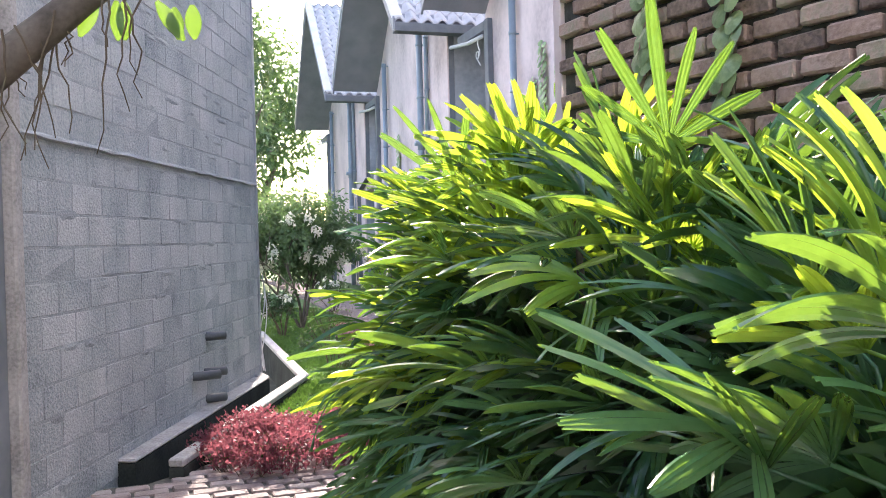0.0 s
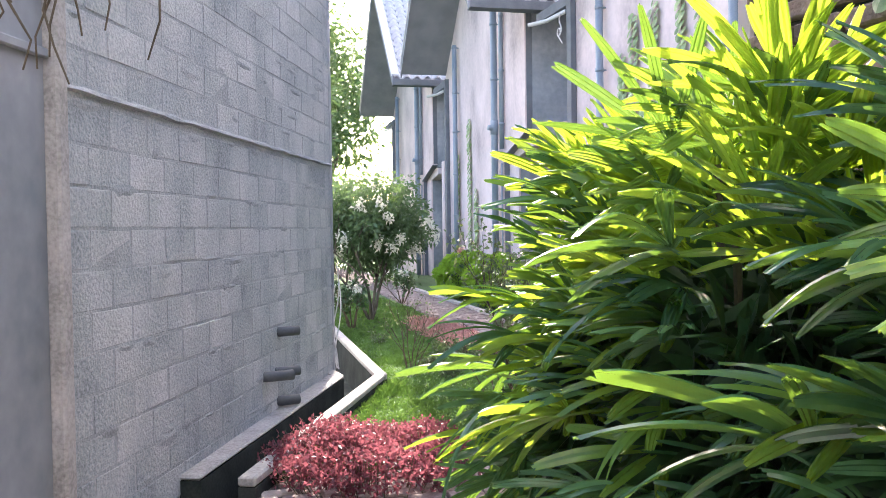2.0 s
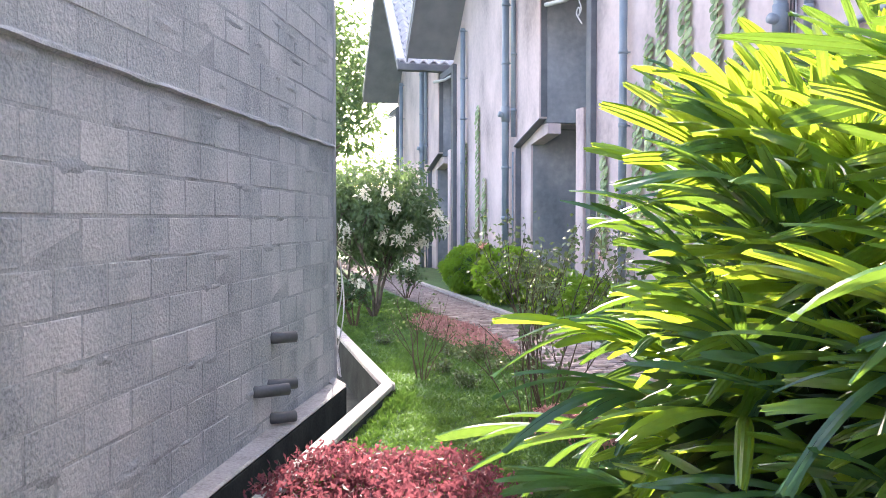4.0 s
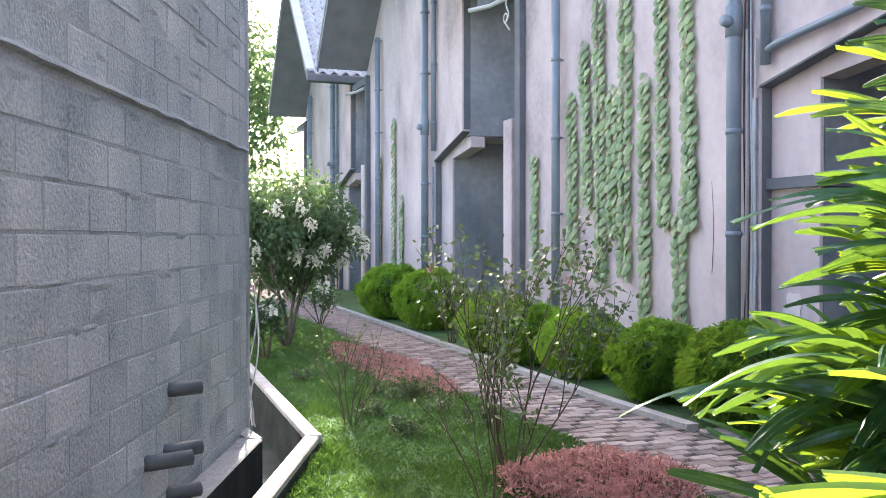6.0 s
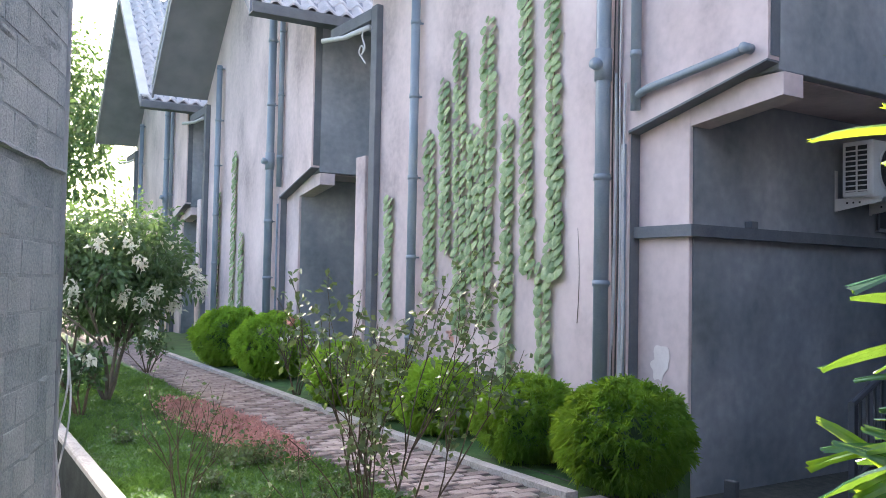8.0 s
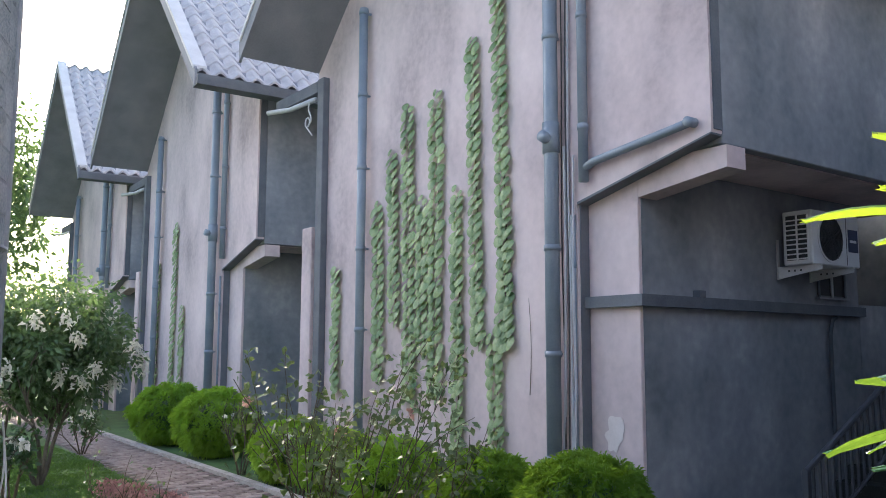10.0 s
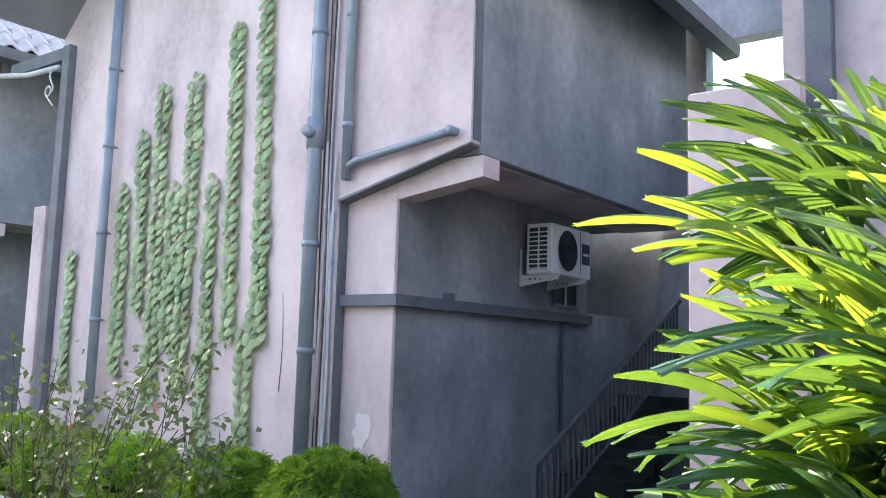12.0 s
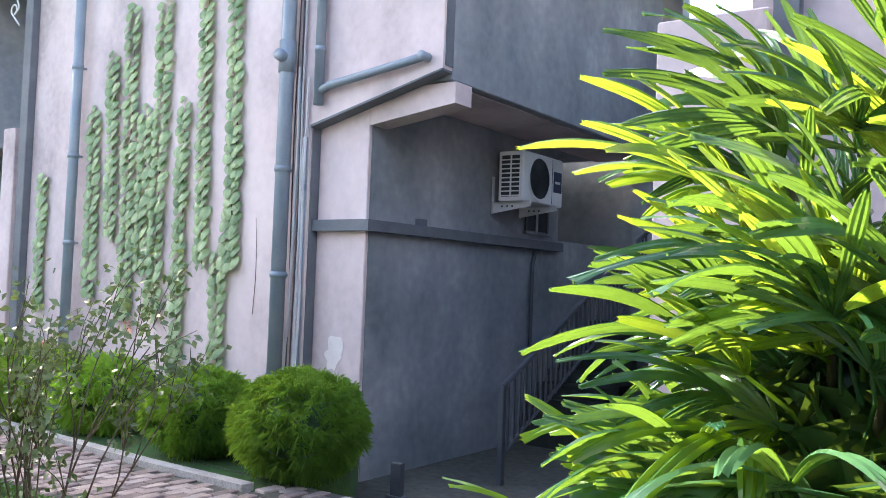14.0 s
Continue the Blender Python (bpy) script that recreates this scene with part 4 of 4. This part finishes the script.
tree("garden_tree", (2.4, 22.0, 0), 3.0, 1.5, 44, "dark bushy garden tree beside the lawn", 7000, 0.15, TREE_LEAF, trunk=0.08, low=0.12)
tree("garden_tree", (6.1, 24.0, 0), 2.2, 1.0, 45, "dark leafy bush in the bed along the wall", 5000, 0.13, TREE_LEAF, trunk=0.05, low=0.05)

# ---- overhanging branch with hanging aerial roots ----
limb = thing("overhanging_branch", (0.18, 1.76, 0.04), "grey tree limb with hanging thin aerial roots and a few leaves", "branch")
part("trunk", tube(bmesh.new(), [(0.15, -0.1, -0.3), (0.2, 0.0, 0.7), (0.28, 0.05, 1.3), (0.55, 0.05, 1.66), (0.85, 0.06, 1.9), (1.05, 0.05, 2.08), (1.5, 0.1, 2.5)], 0.09, 0.03, sides=12), BARK, limb, "smooth grey limb", smooth=True)
rng = random.Random(8)
for k in range(26):
    x = rng.choice((rng.uniform(0.78, 1.02), rng.uniform(0.78, 1.0), rng.uniform(1.08, 1.22)))
    p = Vector((x, rng.uniform(-0.05, 0.1), 1.97 + (x - 0.85) * 0.5))
    pts, ln = [p], rng.uniform(0.1, 0.42)
    for j in range(7):
        p = p + Vector((rng.uniform(-0.022, 0.022), rng.uniform(-0.015, 0.015), -ln / 7))
        pts.append(p)
    part("aerial_root", tube(bmesh.new(), pts, 0.0035, 0.0015, sides=5), TWIG, limb)
bm = bmesh.new()
for x in (1.10, 1.12, 1.15, 1.25, 1.28, 1.31):
    at = Vector((x + rng.uniform(-0.02, 0.02), 0.05 + rng.uniform(-0.03, 0.03), 2.09))
    way = Vector((rng.uniform(-0.8, 0.8), rng.uniform(-0.3, 0.3), -1)).normalized()
    side = way.cross(Vector((rng.uniform(-0.5, 0.5), 1, 0))).normalized()
    up, ln, w = side.cross(way), rng.uniform(0.075, 0.12), rng.uniform(0.016, 0.022)
    rows = []
    for j in range(7):
        u = j / 6
        c, wide = at + way * ln * u + up * 0.02 * u * u, w * math.sin(math.pi * (0.06 + 0.9 * u)) ** 0.8
        rows.append([bm.verts.new(c + side * wide * o + up * wide * 0.3 * abs(o)) for o in (-1, 0, 1)])
    for p, q in zip(rows, rows[1:]):
        for j in (0, 1):
            bm.faces.new((p[j], p[j + 1], q[j + 1], q[j]))
part("leaves", bm, PALM, limb, "few drooping oval leaves", True)


# ---- creepers on the plaster ----
def creeper_leaf(seed):
    """A broad shield-shaped leaf: held to the wall at the top, its lower rim lifted off and curled."""
    rng = random.Random(seed)
    bm = bmesh.new()
    W, H = 0.075 * rng.uniform(0.94, 1.06), 0.082 * rng.uniform(0.94, 1.06)
    rings = []
    for f in (0.45, 1.0):
        ring = []
        for k in range(12):
            a = 2 * math.pi * k / 12
            y_, z = W * f * math.sin(a), H * f * math.cos(a) * (1.18 if k in (5, 6, 7) else 0.92)
            off = 0.010 + 0.036 * (1 - z / H) - 0.016 * (f == 1.0) + 0.006 * rng.uniform(-1, 1) * f
            ring.append(bm.verts.new((-off, y_, z)))
        rings.append(ring)
    c = bm.verts.new((-0.052, 0, 0.004))
    for k in range(12):
        j = (k + 1) % 12
        bm.faces.new((c, rings[0][k], rings[0][j]))
        bm.faces.new((rings[0][k], rings[1][k], rings[1][j], rings[0][j]))
    return finish("creeper_leaf", bm, VINE_LEAF)


CREEP = [creeper_leaf(k) for k in range(4)]


def creeper(x, y_, top, bottom, width, seed, scale=1.0, lean=0.0):
    rng = random.Random(seed)
    v = thing("wall_creeper", (x, y_, bottom), "narrow strand of overlapping green creeper leaves on the plaster wall", "creeper", "creepers on the walls")
    pts = [(0.0, 0.02 * math.sin(k * 0.9 + seed) + lean * k / 12, (top - bottom) * 0.95 * k / 12) for k in range(13)]
    part("stem", tube(bmesh.new(), pts, 0.008, 0.003, sides=5), TWIG, v)
    step = 0.112 * scale
    n = max(6, int((top - bottom) / step))
    for k in range(n):
        f = k / n
        small = 0.7 if f > 0.94 else 1.0
        for side in (-1, 1):
            z = f * (top - bottom) + (0.5 * step if side > 0 else 0) + rng.gauss(0, 0.010)
            off = lean * f + side * (0.028 + 0.25 * width) * scale * small + rng.gauss(0, 0.012)
            m = pose(-0.004 - rng.random() * 0.012, off, z, -side * 16 + rng.gauss(0, 10), rng.gauss(0, 5), side * 8 + rng.gauss(0, 8))
            leaf = new("leaf", rng.choice(CREEP))
            leaf.parent = v
            leaf.matrix_basis = m @ Matrix.Scale(scale * small * rng.uniform(0.72, 0.98), 4)


for k, (y_, top, bottom, width, lean) in enumerate(((14.15, 2.76, 1.0, 0.1, 0.0), (13.0, 3.56, 1.2, 0.2, 0.05), (12.62, 4.2, 1.9, 0.14, 0.1), (12.28, 4.75, 0.9, 0.2, 0.08), (11.75, 4.78, 1.0, 0.22, -0.02), (11.3, 3.52, 0.4, 0.12, 0.03), (12.02, 3.5, 1.5, 0.18, 0.0), (10.93, 5.27, 1.6, 0.14, 0.1), (10.43, 6.2, 1.65, 0.14, 0.17), (10.5, 2.95, 1.6, 0.2, -0.05), (10.62, 1.75, 0.2, 0.2, 0.02), (21.2, 4.25, 0.4, 0.12, 0.0), (20.6, 2.5, 0.4, 0.1, 0.0), (22.4, 3.5, 0.4, 0.1, 0.0))):
    creeper(7.785 + 0.0524 * max(0, y_ - 18.4), y_, top, bottom, width, k + 50, 1.02, lean)
creeper(3.355, 2.5, 3.6, 2.1, 0.1, 90, 0.7)
creeper(3.42, 2.06, 3.6, 1.95, 0.1, 91, 0.7)

# ---- cables by the block wall's corner ----
for k in range(4):
    pts = [(2.56 + 0.02 * k + 0.03 * math.sin(z * 6 + k), 8.78 + 0.04 * math.sin(z * 9 + 2 * k), z) for z in np.linspace(0.12, 0.85 + 0.1 * k, 14)]
    tagged(part("loose_cable", tube(bmesh.new(), pts, 0.006, sides=5), CABLE), "thin pale loose wire at the block wall's corner", "cable", "loose wires at the wall corner")


# ---- pieces of walls and paving ----
def piece_mesh(name, sx, sy, sz, bevel, mat, seed):
    rng = random.Random(seed)
    bm = box(bmesh.new(), -sx / 2, sx / 2, -sy / 2, sy / 2, -sz / 2, sz / 2, bevel)
    for v in bm.verts:
        v.co += Vector((rng.uniform(-1, 1), rng.uniform(-1, 1), rng.uniform(-1, 1))) * bevel * 0.35
    return finish(name, bm, mat)


rng = random.Random(60)
FULL = [piece_mesh("block", 0.05, 0.386, COURSE - 0.008, 0.006, BLOCK, k) for k in range(4)]
HALFB = [piece_mesh("block", 0.05, 0.185, COURSE - 0.008, 0.006, BLOCK, k) for k in range(2)]
for c in range(24):
    z = COURSE * (c + 0.5) + (0.045 if c > 10 else 0)
    u, first_half = 0.0, c % 2
    while u < LENGTH - 0.05:
        mesh, ln = (rng.choice(HALFB), 0.195) if (first_half or u + 0.395 > LENGTH) else (rng.choice(FULL), 0.395)
        first_half = 0
        if u + ln <= LENGTH + 0.03:
            b = new("block", mesh)
            b.parent, b.matrix_basis = wall, pose(-0.026 + rng.uniform(-0.0016, 0.0014), u + ln / 2, z, rng.gauss(0, 0.3), 0, rng.gauss(0, 0.12))
        u += ln

for k in range(80):
    u, z, a0 = rng.uniform(0.1, LENGTH - 0.1), COURSE * rng.randrange(1, 22) + rng.gauss(0, 0.02), rng.uniform(0, 9)
    w, h_ = rng.uniform(0.05, 0.22), rng.uniform(0.015, 0.05)
    bm = bmesh.new()
    mid_ = bm.verts.new((0.007, u, z))
    ring = [bm.verts.new((-0.004, u + w * math.cos(t) * (1 + 0.35 * noise.noise((t * 2, a0, 0))), z + h_ * math.sin(t) * (1 + 0.5 * noise.noise((t * 3, a0, 5))))) for t in np.linspace(0, 2 * math.pi, 15)[:-1]]
    for j in range(14):
        bm.faces.new((mid_, ring[j], ring[(j + 1) % 14]))
    part("mortar_smear", bm, MORTAR, wall)

BRICKS = [piece_mesh("brick", 0.06, 0.192, 0.064, 0.008, BRICK, 70 + k) for k in range(5)]
for c in range(27):
    for k in range(11):
        ly = -0.115 - k * 0.213 - (0.106 if c % 2 else 0)
        z = 1.45 + 0.085 * c
        b = new("brick", rng.choice(BRICKS))
        b.parent, b.matrix_basis = bwall, pose(0.012 + rng.uniform(-0.012, 0.008), ly, z, rng.gauss(0, 0.6), 0, rng.gauss(0, 0.8))

PAVERS = [piece_mesh("paver", 0.202, 0.100, 0.05, 0.008, PAVER, 90 + k) for k in range(4)]
count, rest = 0, []
path = bpy.data.objects["pavement_path"]
apron = bpy.data.objects["pavement_apron"]
for r in range(240):
    y_ = 5.66 + r * 0.112
    x0, shift = 4.80 + max(0, (y_ - 10) * 0.045), 0.045 * max(0, y_ - 9)
    for k in range(6):
        x = 5.775 + shift - 0.105 - 0.214 * k - (0.0 if r % 2 else 0.107)
        if x - 0.11 < x0:
            continue
        m = pose(x, y_ + 0.018 * (1 if (k + r // 2) % 2 else -1), -0.02 + rng.uniform(-0.003, 0.003), rng.gauss(0, 0.7), rng.gauss(0, 0.5), rng.gauss(0, 0.6))
        if count < 300:
            b = new("paver", rng.choice(PAVERS))
            b.parent, b.matrix_basis, count = path, m, count + 1
        else:
            rest.append(m)


def joined(name, mats, src, parent, mat):
    verts, faces = [], []
    for m in mats:
        k = len(verts)
        verts += [tuple(m @ v.co) for v in src.vertices]
        faces += [tuple(i + k for i in p.vertices) for p in src.polygons]
    me = bpy.data.meshes.new(name)
    me.from_pydata(verts, [], faces)
    me.materials.append(mat)
    ob = new(name, me)
    ob.parent = parent
    tagged(ob, "worn clay paving bricks", kind="stuff")


joined("far_pavers", rest, PAVERS[0], path, PAVER)
count, rest = 0, []
for r in range(90):
    y_ = -2.4 + r * 0.115
    for k in range(40):
        x = -0.6 + 0.222 * k + (0.11 if r % 2 else 0)
        if not (inside(x, y_, [(-0.5, -2.5), (6.1, -2.5), (6.1, 7.85), (5.85, 7.85), (5.85, 5.5), (1.88, 5.5), (1.48, 5.1), (-0.5, 5.1)])):
            continue
        m = pose(x, y_, -0.02 + rng.uniform(-0.004, 0.004), rng.gauss(0, 1.2), rng.gauss(0, 0.8), rng.gauss(0, 1.5))
        if count < 300 and (y_ > 5.6 or (4.2 < y_ and 0.9 < x < 2.4)):
            b = new("paver", rng.choice(PAVERS))
            b.parent, b.matrix_basis, count = apron, m, count + 1
        else:
            rest.append(m)
joined("far_pavers", rest, PAVERS[1], apron, PAVER)
